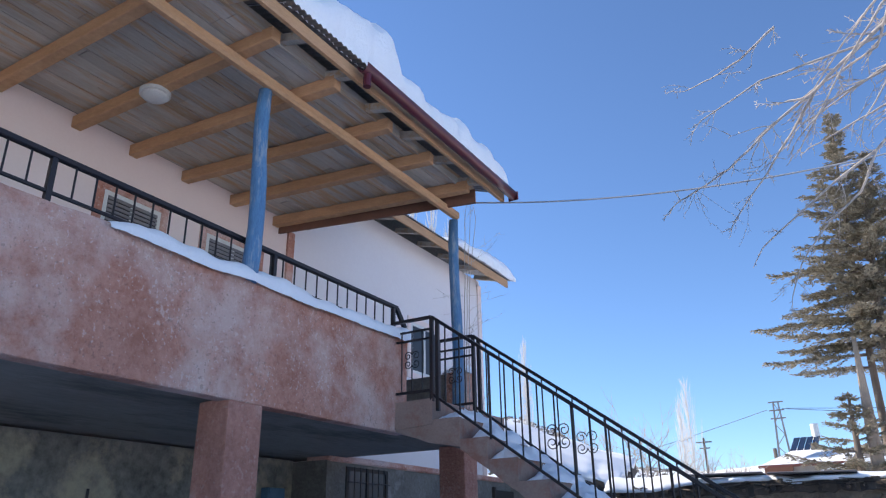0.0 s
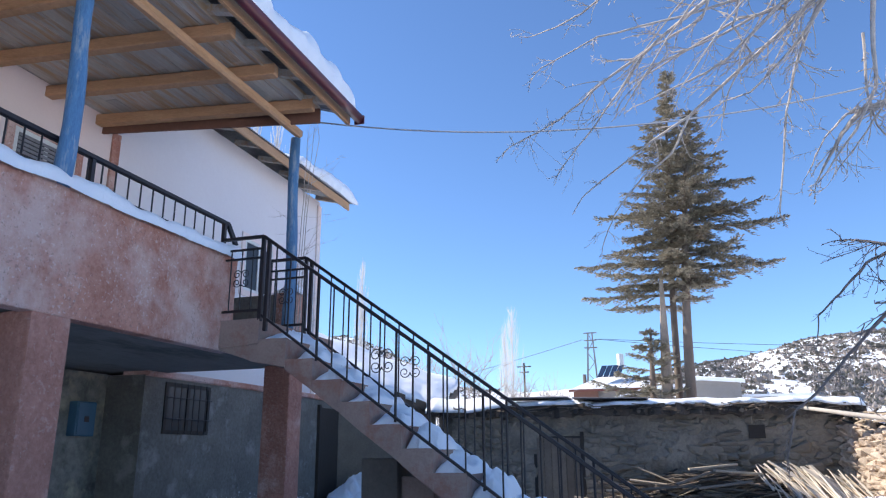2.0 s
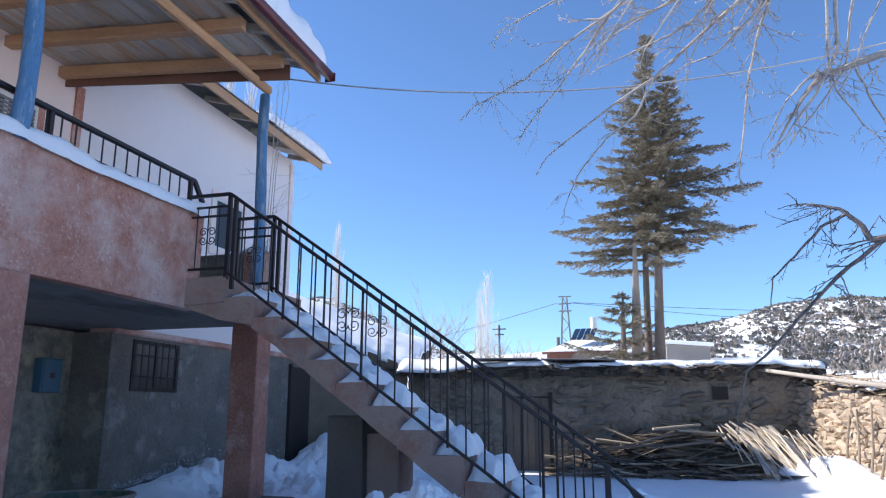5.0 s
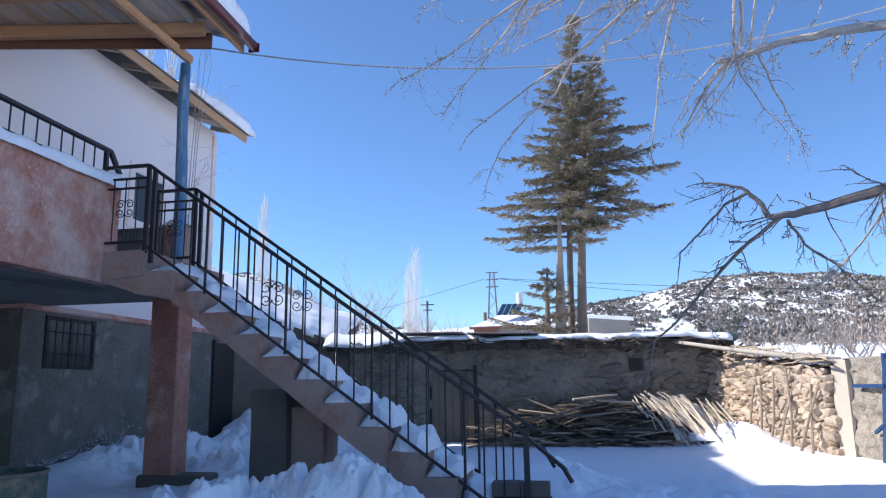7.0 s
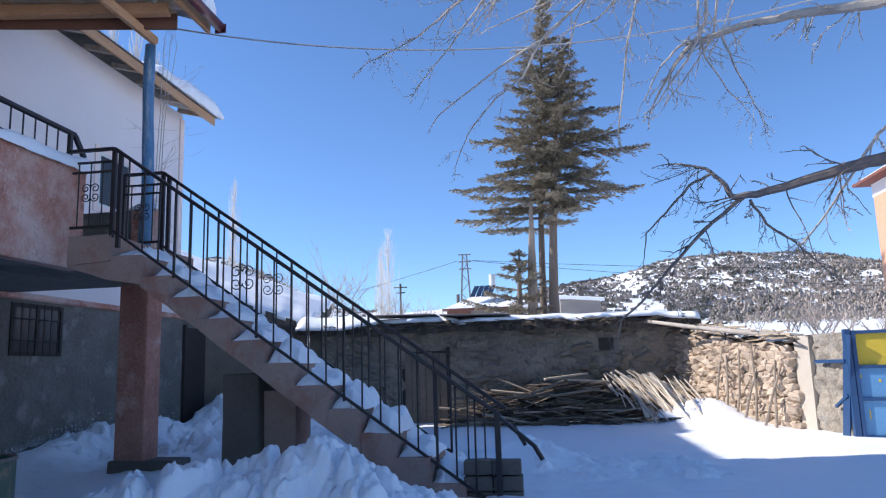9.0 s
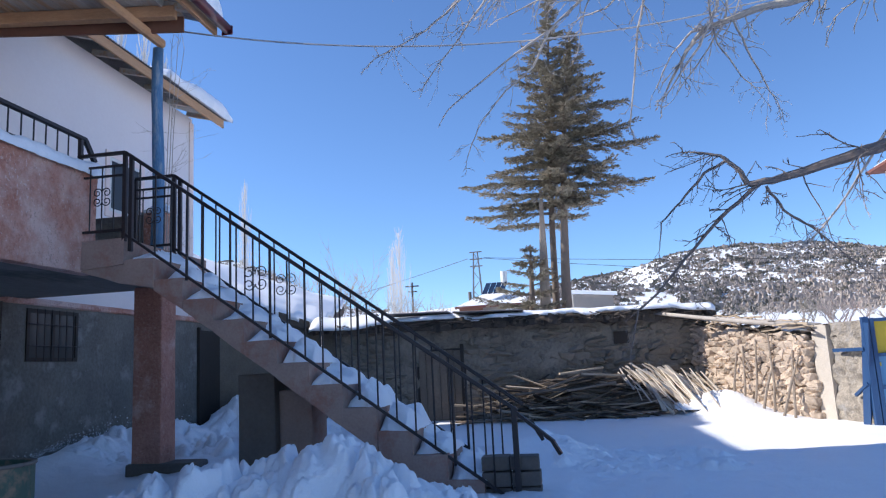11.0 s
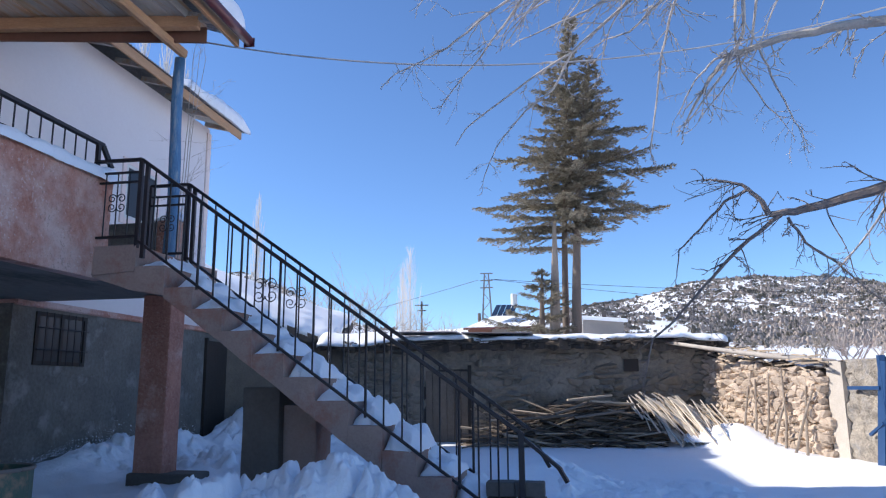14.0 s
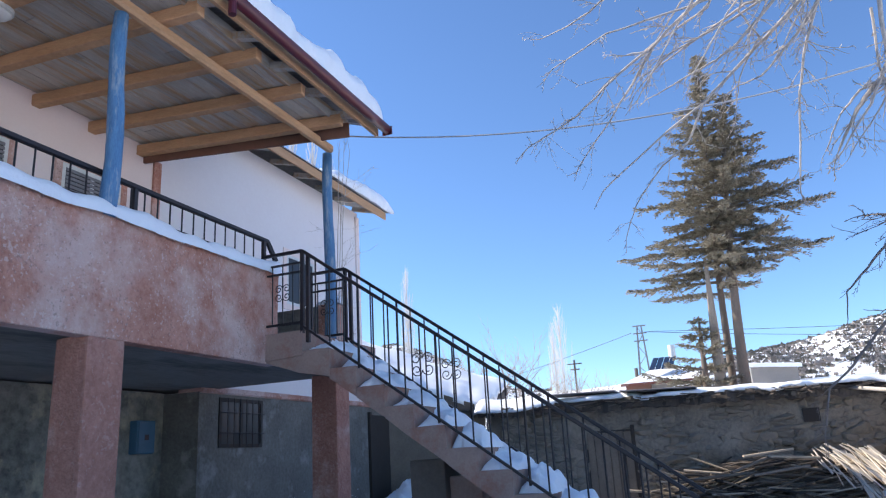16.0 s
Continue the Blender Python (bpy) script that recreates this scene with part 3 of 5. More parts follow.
def snow_lump(x0, x1, y0, y1, z, h, seed, power=3.0):
    """A rounded, broken cake of snow on a level seat."""
    def top(u, v):
        e = (1 - abs(2 * u - 1) ** power) * (1 - abs(2 * v - 1) ** power)
        x = x0 + (x1 - x0) * u + 0.035 * n2(u * 4, v * 4, 1.3, seed)
        y = y0 + (y1 - y0) * v + 0.05 * n2(u * 3, v * 5, 1.1, seed + 2)
        w = 0.7 + 0.6 * n2(x, y, 3.0, seed) + 0.35 * n2(x, y, 9.0, seed)
        return x, y, z - 0.01 + h * max(0.0, e) ** 0.6 * max(0.15, w)
    bm = sheet(top, 16, 30)
    return bm


for k in range(11):
    x, z = TOP_X + RUN * k, TOP_Z - RISE * (k + 1)
    solid("step_snow", snow_lump(x + 0.0, x + RUN + 0.02, Y0 + 0.03 + 0.10 * (k % 2), Y1 - 0.02, z, 0.14 + 0.03 * (k % 3) + 0.007 * k, 20 + k), SNOW,
          "lump of old snow on a concrete stair tread", "snow", "", True)["group"] = "snow on the stairs"




def stair_drift():
    """Old snow filling the inner side of the flight in one slope over all treads."""
    def top(u, v):
        x = TOP_X + 0.05 + 3.1 * u
        w = smooth_step(0.0, 0.45, v + 0.28 * n2(x, v, 2.4, 6) + 0.10 * n2(x, v, 7.0, 2))
        line = TOP_Z - RISE / RUN * (x - TOP_X)
        z = line - 0.30 + w * (0.30 + 0.05 * n2(x, v, 2.0, 3) + 0.035 * n2(x, v * 3, 6.0, 5)) - 0.10 * smooth_step(0.85, 1.0, u)
        return x, Y0 + 0.30 + (Y1 - Y0 - 0.32) * v, z
    return sheet(top, 150, 40)


solid("stair_drift", stair_drift(), SNOW, "sloping drift of old snow along the stairs", "snow", "", True)["group"] = "snow on the stairs"

# ---- iron railings ----
def scroll(cx, cz, r, flip=1, lift=1, y=0.0):
    """One curl of a wrought-iron rosette: it leaves the bar at (cx, cz), swings out and winds inwards."""
    pts = []
    for k in range(23):
        q = k / 22
        a, rr = math.pi * (1 - 2.7 * q), r * (1 - 0.74 * q)
        pts.append((cx + flip * (r + rr * math.cos(a)), y, cz + lift * (0.9 * r + rr * math.sin(a))))
    return pts


def rosette(cx, cz, y, r, parent):
    for flip in (1, -1):
        for lift in (1, -1):
            part("scroll", tube(scroll(cx, cz, r, flip, lift, y), 0.0055, 5), IRON, parent)


railing = thing("stair_railing", "black wrought-iron railing along the stairs and landing", "railing")


def flight_rail(y, first_x, rose_x):
    slope = 0.721
    top = lambda x: 3.77 - (x + 4.15) * slope
    low = lambda x: top(x) - 0.83 + 0.02 * (x + 4.15) / 3.7
    end = -0.40
    part("handrail", bar((first_x, y, top(first_x)), (end, y, top(end)), 0.045, 0.035, None, 0.006), IRON, railing)
    part("bottom_rail", bar((first_x, y, low(first_x)), (end - 0.15, y, low(end - 0.15)), 0.03, 0.025), IRON, railing)
    x, k = first_x + 0.16, 0
    while x < end - 0.08:
        wide = 0.024 if k % 5 == 3 else 0.014
        part("baluster", tube([(x, y, low(x) - (0.04 if k % 5 == 3 else 0)), (x + 0.004, y, top(x))], wide / 2 + 0.002, 6), IRON, railing)
        x += 0.168
        k += 1
    rosette(rose_x, (top(rose_x) + low(rose_x)) / 2 + 0.02, y, 0.062, railing)


flight_rail(6.49, -4.15, -2.79)
flight_rail(7.43, -4.15, -2.85)
for yy in (6.49, 7.43):
    for dx in (0.0, 0.07):
        part("newel", box(-4.17 + dx, -4.13 + dx, yy - 0.02, yy + 0.02, 2.86 - dx * 1.5, 3.77 - dx * 0.7, 0.005), IRON, railing)
for ya, xa in ((6.49, -4.66), (7.43, -4.62)):
    part("landing_rail", bar((xa, ya, 3.77), (-4.15, ya, 3.77), 0.04, 0.03), IRON, railing)
    for rz in (3.64, 3.54):
        part("landing_rail", bar((xa, ya, rz), (-4.15, ya, rz), 0.025, 0.02), IRON, railing)
    part("landing_rail", bar((xa, ya, 2.98), (-4.15, ya, 2.98), 0.025, 0.025), IRON, railing)
    part("landing_post", box(xa - 0.015, xa + 0.015, ya - 0.015, ya + 0.015, 2.9, 3.77), IRON, railing)
    for kx in (-4.53, -4.40, -4.27):
        part("baluster", tube([(kx, ya, 2.98), (kx, ya, 3.64)], 0.007, 6), IRON, railing)
    rosette(-4.40, 3.33, ya, 0.05, railing)
part("newel", box(-0.455, -0.405, 6.465, 6.515, 0.1, 1.10, 0.006), IRON, railing, "bottom newel post")
part("loose_end", bar((-0.42, 6.49, 1.06), (-0.10, 6.42, 0.80), 0.04, 0.03), IRON, railing, "bent handrail end")
part("loose_end", bar((-0.30, 6.60, 0.98), (-0.20, 6.62, 0.80), 0.035, 0.03), IRON, railing, "bent handrail end")
part("loose_end", bar((-0.12, 6.42, 0.82), (-0.05, 6.40, 0.70), 0.04, 0.03), IRON, railing)

bal = thing("balcony_railing", "black iron railing on top of the pink parapet", "railing")
RX = -4.70
part("top_rail", bar((RX, -4, 4.0), (RX, 6.64, 4.0), 0.05, 0.045, None, 0.008), IRON, bal)
part("top_rail", bar((RX, 6.63, 3.995), (-4.66, 6.74, 3.78), 0.045, 0.04), IRON, bal, "sloping rail end")
part("bottom_rail", bar((RX, -4, 3.73), (RX, 6.60, 3.73), 0.025, 0.02), IRON, bal)
yy, k = -3.9, 0
while yy < 6.5:
    part("baluster", tube([(RX, yy, 3.73), (RX, yy, 3.98)], 0.008, 6), IRON, bal)
    yy += 0.163
for yy in (-1.2, 0.6, 2.45, 4.62, 6.56):
    part("post", box(RX - 0.02, RX + 0.02, yy - 0.02, yy + 0.02, 3.6, 4.0), IRON, bal)

# ---- blue roof posts ----
for yy, z0, lean in ((4.25, 3.60, 0.03), (7.88, FLOOR - 0.02, 0.02), (0.9, 3.60, 0.0)):
    n = 9
    pts = [(-4.63 + lean * math.sin(k * 0.7), yy + lean * k / n, z0 + (5.56 - z0) * k / (n - 1)) for k in range(n)]
    solid("roof_post", tube(pts, [0.074 - 0.010 * k / n + 0.003 * math.sin(k * 2.1) for k in range(n)], 14), BLUE,
          "round timber post in worn blue paint", "post", "", True)["group"] = "balcony posts"

# ---- snow on the parapet ----


def parapet_snow(y0, y1):
    def top(u, v):
        y = y0 + (y1 - y0) * u
        a = math.pi * v
        h = 0.15 * (0.8 + 0.5 * n2(y, 0, 1.4, 7) + 0.25 * n2(y, 0, 5, 3)) * min(1, 0.25 + (y - y0) * 3)
        w = 0.118 + 0.03 * n2(y, 4, 3, 2) + 0.015 * n2(y, 4, 11, 2)
        return -4.66 + w * math.cos(a), y, 3.61 + 0.02 * n2(y, 0, 1.5, 4) - 0.035 * abs(math.cos(a)) ** 4 + h * math.sin(a) ** 0.6
    return sheet(top, 110, 10)


solid("end_block_snow", snow_lump(-4.9, -4.55, 7.95, 8.32, 3.51, 0.16, 61), SNOW, "small cap of snow on the pink end block", "snow", "", True)
solid("parapet_snow", parapet_snow(2.85, 6.72), SNOW, "rounded strip of snow along the parapet", "snow", "", True)


# ---- windows and fittings ----
def wall_window(name, x, y0, y1, z0, z1, label, surround=PINK, bars=False, blinds=False):
    w = thing(name, label, "window", kind="structure")
    t = 0.1
    for a, b, c, d in () if bars else ((y0 - t, y0, z0 - t, z1 + t), (y1, y1 + t, z0 - t, z1 + t), (y0, y1, z1, z1 + t), (y0, y1, z0 - t, z0)):
        part("surround", box(x - 0.02, x + 0.025, a, b, c, d, 0.005), surround, w)
    part("pane", box(x - 0.01, x + 0.004, y0, y1, z0, z1), DARK_GLASS, w, "dark glass")
    for a, b, c, d in ((y0, y0 + 0.05, z0, z1), (y1 - 0.05, y1, z0, z1), (y0 + 0.05, y1 - 0.05, z1 - 0.05, z1), (y0 + 0.05, y1 - 0.05, z0, z0 + 0.05), ((y0 + y1) / 2 - 0.025, (y0 + y1) / 2 + 0.025, z0 + 0.05, z1 - 0.05)):
        part("frame", box(x, x + 0.02, a, b, c, d), DARK_WOOD if bars else LAMP_WHITE, w)
    if bars:
        n = int((y1 - y0) / 0.13)
        for k in range(1, n):
            yy = y0 + (y1 - y0) * k / n
            part("iron_bar", tube([(x + 0.05, yy, z0), (x + 0.05, yy, z1)], 0.007, 6), IRON, w)
        for zz in (z0 + 0.2, z1 - 0.2):
            part("iron_bar", tube([(x + 0.05, y0, zz), (x + 0.05, y1, zz)], 0.007, 6), IRON, w)
    if blinds:
        zz = z1 - 0.06
        while zz > z0 + 0.35:
            part("slat", box(x + 0.021, x + 0.03, y0 + 0.05, y1 - 0.05, zz - 0.035, zz), SHEET, w)
            zz -= 0.05
    return w


wall_window("window_1", WALL_X, 4.30, 5.05, 4.05, 5.15, "upper window with grey blind and pink surround", PINK, False, True)
wall_window("window_2", WALL_X, 5.75, 6.65, 4.05, 5.15, "upper window with pink painted surround", PINK, False, True)
wall_window("window_3", -7.03, 10.5, 11.4, 4.25, 5.15, "white framed window with pink surround", PALE_PINK)
wall_window("window_4", -6.7, 8.36, 9.36, 1.82, 2.5, "dark barred window in the grey ground-floor wall", GREY_WALL, True)
door = thing("door_1", "dark wooden door in the grey ground-floor wall", "door", kind="structure")
part("leaf", box(-6.72, -6.66, 12.85, 13.85, 0.3, 2.40, 0.01), DARK_WOOD, door)
for yy in (12.80, 13.85):
    part("jamb", box(-6.74, -6.64, yy, yy + 0.06, 0.3, 2.45), DARK_WOOD, door)
bb = thing("meter_box", "small blue painted metal meter box on the wall", "meter box")
bb_body = part("body", box(-7.30, -7.17, 7.36, 7.68, 1.78, 2.20, 0.015), BLUE_BOX, bb)
part("lid", box(-7.17, -7.155, 7.38, 7.66, 1.80, 2.18, 0.004), BLUE_BOX, bb_body)
part("sight_glass", box(-7.156, -7.148, 7.48, 7.55, 1.95, 2.02), DARK_GLASS, bb)
lamp = thing("ceiling_lamp", "round white ceiling lamp under the balcony boards", "lamp")
lamp_base = part("base", tube([(-5.74, 3.86, 5.70), (-5.74, 3.86, 5.665)], [0.15, 0.15], 24), LAMP_WHITE, lamp)
part("shade", tube([(-5.74, 3.86, 5.665), (-5.74, 3.86, 5.635), (-5.74, 3.86, 5.61)], [0.135, 0.12, 0.07], 24), LAMP_WHITE, lamp_base, "milky glass dome", True)
grille = thing("iron_grille", "ornate black iron rod with rosettes by the wall", "grille")
part("rod", tube([(-7.1, 4.75, 0.2), (-7.1, 4.75, 2.05)], 0.015, 6), IRON, grille)
for zz in (1.1, 1.25, 1.4, 1.75, 1.9):
    for s in (1, -1):
        part("rosette", tube([(-7.1, 4.75 + s * 0.02, zz), (-7.1, 4.75 + s * 0.09, zz + 0.04), (-7.1, 4.75 + s * 0.07, zz - 0.04), (-7.1, 4.75 + s * 0.02, zz)], 0.014, 5), IRON, grille)

blocks = thing("brick_stack", "small stack of grey bricks by the bottom step", "bricks")
for k, (bx, by, bz) in enumerate(((-0.62, 6.62, 0.30), (-0.62, 6.60, 0.43), (-0.62, 6.63, 0.56), (-0.36, 6.60, 0.30), (-0.36, 6.61, 0.43), (-0.37, 6.62, 0.56))):
    part("block", box(bx - 0.125, bx + 0.125, by - 0.1, by + 0.1, bz, bz + 0.12, 0.012, None, 1, 0.006, k), DARK_CONCRETE, blocks)

# ---- long low shed of mud and stone at the back of the yard ----
SY = 15.0
shed = thing("shed", "long low mud-and-stone shed with a snowy earth roof", "shed")
part("core", box(-5.0, 2.75, SY + 0.06, SY + 0.6, -0.3, 2.40), MUD, shed, "mud mortar core")
part("side_core", box(2.3, 2.74, SY + 0.6, 19, -0.3, 2.3), MUD, shed)
part("mud_coat", sheet(lambda u, v: (-4.7 + 7.3 * u, SY + 0.005 + 0.10 * noise.fractal(Vector((u * 9, v * 3, 1.7)), 0.9, 2.0, 5), 0.1 + 2.28 * v), 170, 60), MUD_COAT, shed, "cracked mud plaster between the stones", True)
shed_door = part("door", box(-2.92, -2.05, SY - 0.05, SY + 0.05, 0.2, 1.85, 0.01), DARK_WOOD, shed, "dark plank door")
for k in range(6):
    part("plank", box(-2.91 + 0.145 * k, -2.775 + 0.145 * k, SY - 0.085, SY - 0.052, 0.22, 1.83 - 0.012 * (k % 3), 0.006), OLD_WOOD, shed_door)
for xx in (-2.98, -2.05):
    part("door_post", box(xx, xx + 0.07, SY - 0.05, SY + 0.05, 0.2, 1.93, 0.01), DARK_WOOD, shed)
part("vent_hole", box(1.05, 1.33, SY - 0.085, SY + 0.05, 1.76, 2.0), DARK_WOOD, shed, "dark vent hole")
part("roof_earth", sheet(lambda u, v: (-5.1 + 8.1 * u, SY - 0.30 + 4.5 * v - (0.16 * abs(n2(u * 22, 0, 1.0, 8)) + 0.05 * n2(u * 70, 0, 1.0, 9)) * (1 - v), 2.46 + 0.09 * n2(u * 9, v * 5, 1.5, 3) + 0.045 * n2(u * 60, 1, 1.0, 3) - 0.09 * u + 0.1 * v), 140, 20, None, 0.2), EARTH, shed, "earth and brush roof")
rnd = random.Random(11)
for k in range(46):
    x = -5.0 + 8.0 * k / 46 + rnd.uniform(-0.05, 0.05)
    part("roof_pole", tube([(x, SY - 0.36 - rnd.uniform(-0.08, 0.12), 2.33 - 0.011 * (x + 5) + rnd.uniform(-0.03, 0.03)), (x + rnd.uniform(-0.05, 0.05), SY + 0.4, 2.34)], rnd.uniform(0.025, 0.05), 6), DARK_WOOD if k % 2 else OLD_WOOD, shed)
for k in range(130):
    x = rnd.uniform(-5, 2.9)
    a = rnd.uniform(-0.6, 0.6)
    part("brush_twig", tube([(x, SY - 0.40 - rnd.uniform(0, 0.15), 2.36 + rnd.uniform(-0.06, 0.1) - 0.011 * (x + 5)), (x + a, SY - 0.33, 2.38 + rnd.uniform(-0.03, 0.08) - 0.011 * (x + 5))], 0.013, 4), DARK_WOOD if k % 3 else OLD_WOOD, shed)
part("roof_sheet", corrugated(-2.1, 2.56, -0.7, 2.52, SY - 0.55, SY + 0.3, 0.076, 0.012), SHEET, shed, "loose corrugated sheet")
part("roof_sheet", corrugated(-3.55, 2.60, -2.2, 2.58, SY - 0.50, SY + 0.3, 0.076, 0.014), SHEET, shed, "loose corrugated sheet")


def roof_snow(x0, x1, y0, y1, z, tilt, h, seed):
    def top(u, v):
        x = x0 + (x1 - x0) * u
        y = y0 + (y1 - y0) * v + (0.22 * n2(x, 0, 1.3, seed) + 0.09 * n2(x, 0, 5.0, seed)) * (1 - v)
        edge = min(1, 0.3 + v * 12)
        west = 1 - smooth_step(-4.1, -3.4, x)
        lip = max(0.0, 1 - v * 9) * (0.10 * west + 0.12 * max(0.0, n2(x, 4, 1.1, seed)) * 2)
        y -= lip
        return x, y, z + tilt * u + 0.1 * v + h * edge * (0.8 + 0.9 * n2(x, y, 1.2, seed) + 1.4 * west) - lip * 1.4
    return sheet(top, int((x1 - x0) / 0.07), 26, None, 0.07)


solid("shed_snow", roof_snow(-5.1, 2.95, SY - 0.40, SY + 4.1, 2.50, -0.09, 0.075, 5), SNOW, "thin uneven snow cover on the shed roof", "snow", "", True)

# ---- annexe with a sloping snowy roof between white house and shed ----
annexe = thing("annexe", "low annexe with a sloping snow-covered roof", "shed")
P1, P3 = Vector((-6.72, 13.3, 3.22)), Vector((-4.95, 15.0, 2.47))
part("wall", sheet(lambda u, v: (P1.x + (P3.x - P1.x) * u - 0.15, P1.y + (P3.y - P1.y) * u + 0.15, -0.3 + (P1.z + (P3.z - P1.z) * u + 0.2) * v), 10, 8), MUD, annexe, "dark mud wall")


def annexe_top(lift, jag):
    def top(u, v):
        e = P1.lerp(P3, u)
        b = Vector((-10.5, 19.0, 5.0)).lerp(Vector((-6.6, 22.0, 3.5)), u)
        p = e.lerp(b, v)
        p.z += lift * (0.75 + 0.5 * n2(p.x, p.y, 0.9, 4)) * (min(1, 0.2 + v * 14) if jag else 1)
        if jag:
            p += Vector((0.08, -0.08, 0)) * n2(u * 8, 0, 1.3, 9) * (1 - v)
        return p
    return top


part("roof_earth", sheet(annexe_top(0.0, False), 30, 12, None, 0.2), EARTH, annexe, "earth roof edge")
solid("annexe_snow", sheet(annexe_top(0.22, True), 60, 50, None, 0.12), SNOW, "smooth sunlit snow on the annexe roof", "snow", "", True)

# ---- dry stone wall, pole and concrete pier by the gate ----
A, B = Vector((2.55, 15.2)), Vector((3.86, 12.15))
fence = thing("stone_wall", "dry wall of rough tan field stones", "wall")
run = (B - A).normalized()
out = Vector((run.y, -run.x))
if out.x > 0:
    out = -out
length = (B - A).length
bm = bmesh.new()
q = [A - out * 0.05, B - out * 0.05, B - out * 0.5, A - out * 0.5]
vs = [[bm.verts.new((p.x, p.y, zz if zz < 0 else (2.08, 1.66, 1.66, 2.08)[k])) for k, p in enumerate(q)] for zz in (-0.2, 1.66)]
for k in range(4):
    bm.faces.new((vs[0][k], vs[0][(k + 1) % 4], vs[1][(k + 1) % 4], vs[1][k]))
bm.faces.new(vs[1])
bmesh.ops.recalc_face_normals(bm, faces=bm.faces[:])
part("core", bm, MUD, fence, "earth between the stones")


def stone_mesh(seed, mat):
    bm = bmesh.new()
    bmesh.ops.create_cube(bm, size=1.0)
    bmesh.ops.bevel(bm, geom=bm.edges[:], offset=0.28, segments=2, affect='EDGES', profile=0.5)
    for v in bm.verts:
        v.co += noise.noise_vector(v.co * 1.4 + Vector((seed * 3.1, 0, 0))) * 0.30 + noise.noise_vector(v.co * 4 + Vector((seed, 2, 0))) * 0.07
    return mesh_of(bm, mat, False, "stone")


STONES = [stone_mesh(k, STONE) for k in range(7)]
MUD_STONES = [stone_mesh(k + 20, OLD_STONE) for k in range(7)]
rnd = random.Random(3)


def lay_stones(parent, meshes, origin, along, normal, ln, z0, z1, wide, high, sink, skip=(), most=300, fall=0.0):
    z, count = z0, 0
    while z < z1:
        h = high * rnd.uniform(0.7, 1.25)
        s = -rnd.uniform(0, wide)
        while s < ln:
            w = wide * rnd.uniform(0.55, 1.5)
            c = s + w / 2
            if 0 <= c <= ln and z + h < z1 - fall * c / ln and not any(a < c < b and c0 < z + h / 2 < d0 for a, b, c0, d0 in skip) and count < most:
                p = origin + along * c
                ob = new("stone", rnd.choice(meshes))
                ob.parent = parent
                ang = math.atan2(along.y, along.x)
                ob.matrix_basis = Matrix.LocRotScale((p.x - normal.x * sink * rnd.uniform(0.3, 1), p.y - normal.y * sink * rnd.uniform(0.3, 1), z + h / 2 + rnd.uniform(-0.02, 0.02)),
                                                     Euler((rnd.uniform(-0.1, 0.1), rnd.uniform(-0.25, 0.25), ang + rnd.uniform(-0.2, 0.2) + math.pi * rnd.choice((0, 1)))),
                                                     (w * 1.22, 0.24, h * 1.28))
                count += 1
            s += w
        z += h * 0.92


part("coping_snow", sheet(lambda u, v: (A.x + (B.x - A.x) * u - out.x * 0.45 * v, A.y + (B.y - A.y) * u - out.y * 0.45 * v, 2.14 - 0.42 * u + 0.08 * n2(u * 9, v * 3, 1, 4) + 0.05 * math.sin(math.pi * v)), 30, 6), SNOW, fence, "thin snow on the coping", True)
brush = thing("brush_heap", "dry brushwood lying along the top of the stone wall", "brushwood")
for k in range(170):
    u = rnd.random() ** 1.2
    p = A + (B - A) * u - out * rnd.uniform(-0.12, 0.4)
    a = rnd.uniform(-0.5, 0.5)
    d = Vector((run.x * a + rnd.uniform(-0.2, 0.2), run.y * a + rnd.uniform(-0.2, 0.2), rnd.uniform(-0.15, 0.15)))
    z = 2.08 - 0.42 * u + rnd.uniform(-0.06, 0.16)
    part("twig", tube([(p.x - d.x, p.y - d.y, z - d.z * 0.5), (p.x, p.y, z + rnd.uniform(0, 0.04)), (p.x + d.x, p.y + d.y, z + d.z * 0.5)], rnd.uniform(0.008, 0.022), 4), STICK if k % 3 else DARK_WOOD, brush)
solid("long_pole", tube([(1.6, 14.9, 2.36), (2.6, 14.0, 2.12), (3.2, 13.2, 1.97), (3.98, 12.1, 1.80)], [0.03, 0.04, 0.046, 0.05], 8), BARK_PALE, "long pale barked pole lying over the wall", "pole", "", True)
for k in range(7):
    u = 0.48 + 0.075 * k
    p = A + (B - A) * u + out * (0.26 + rnd.uniform(0, 0.1))
    t = A + (B - A) * (u + rnd.uniform(-0.06, 0.10)) + out * 0.12
    solid("leaning_stick", tube([(p.x, p.y, 0.3), ((p.x + t.x) / 2 + 0.02, (p.y + t.y) / 2, 0.95), (t.x + rnd.uniform(-0.05, 0.05), t.y, rnd.uniform(1.35, 1.75))], [0.024, 0.020, 0.013], 6), BARK_SNAG,
          "thin bare stick leaning against the stone wall", "stick")["group"] = "leaning sticks"
pier = thing("concrete_pier", "rough cast concrete gate pier", "pier")
part("shaft", bar((3.93, 12.20, 0.86), (4.05, 11.91, 0.86), 0.16, 1.92), PALE_CONCRETE, pier)
fill = bmesh.new()
NU, NV = 26, 72
rows = []
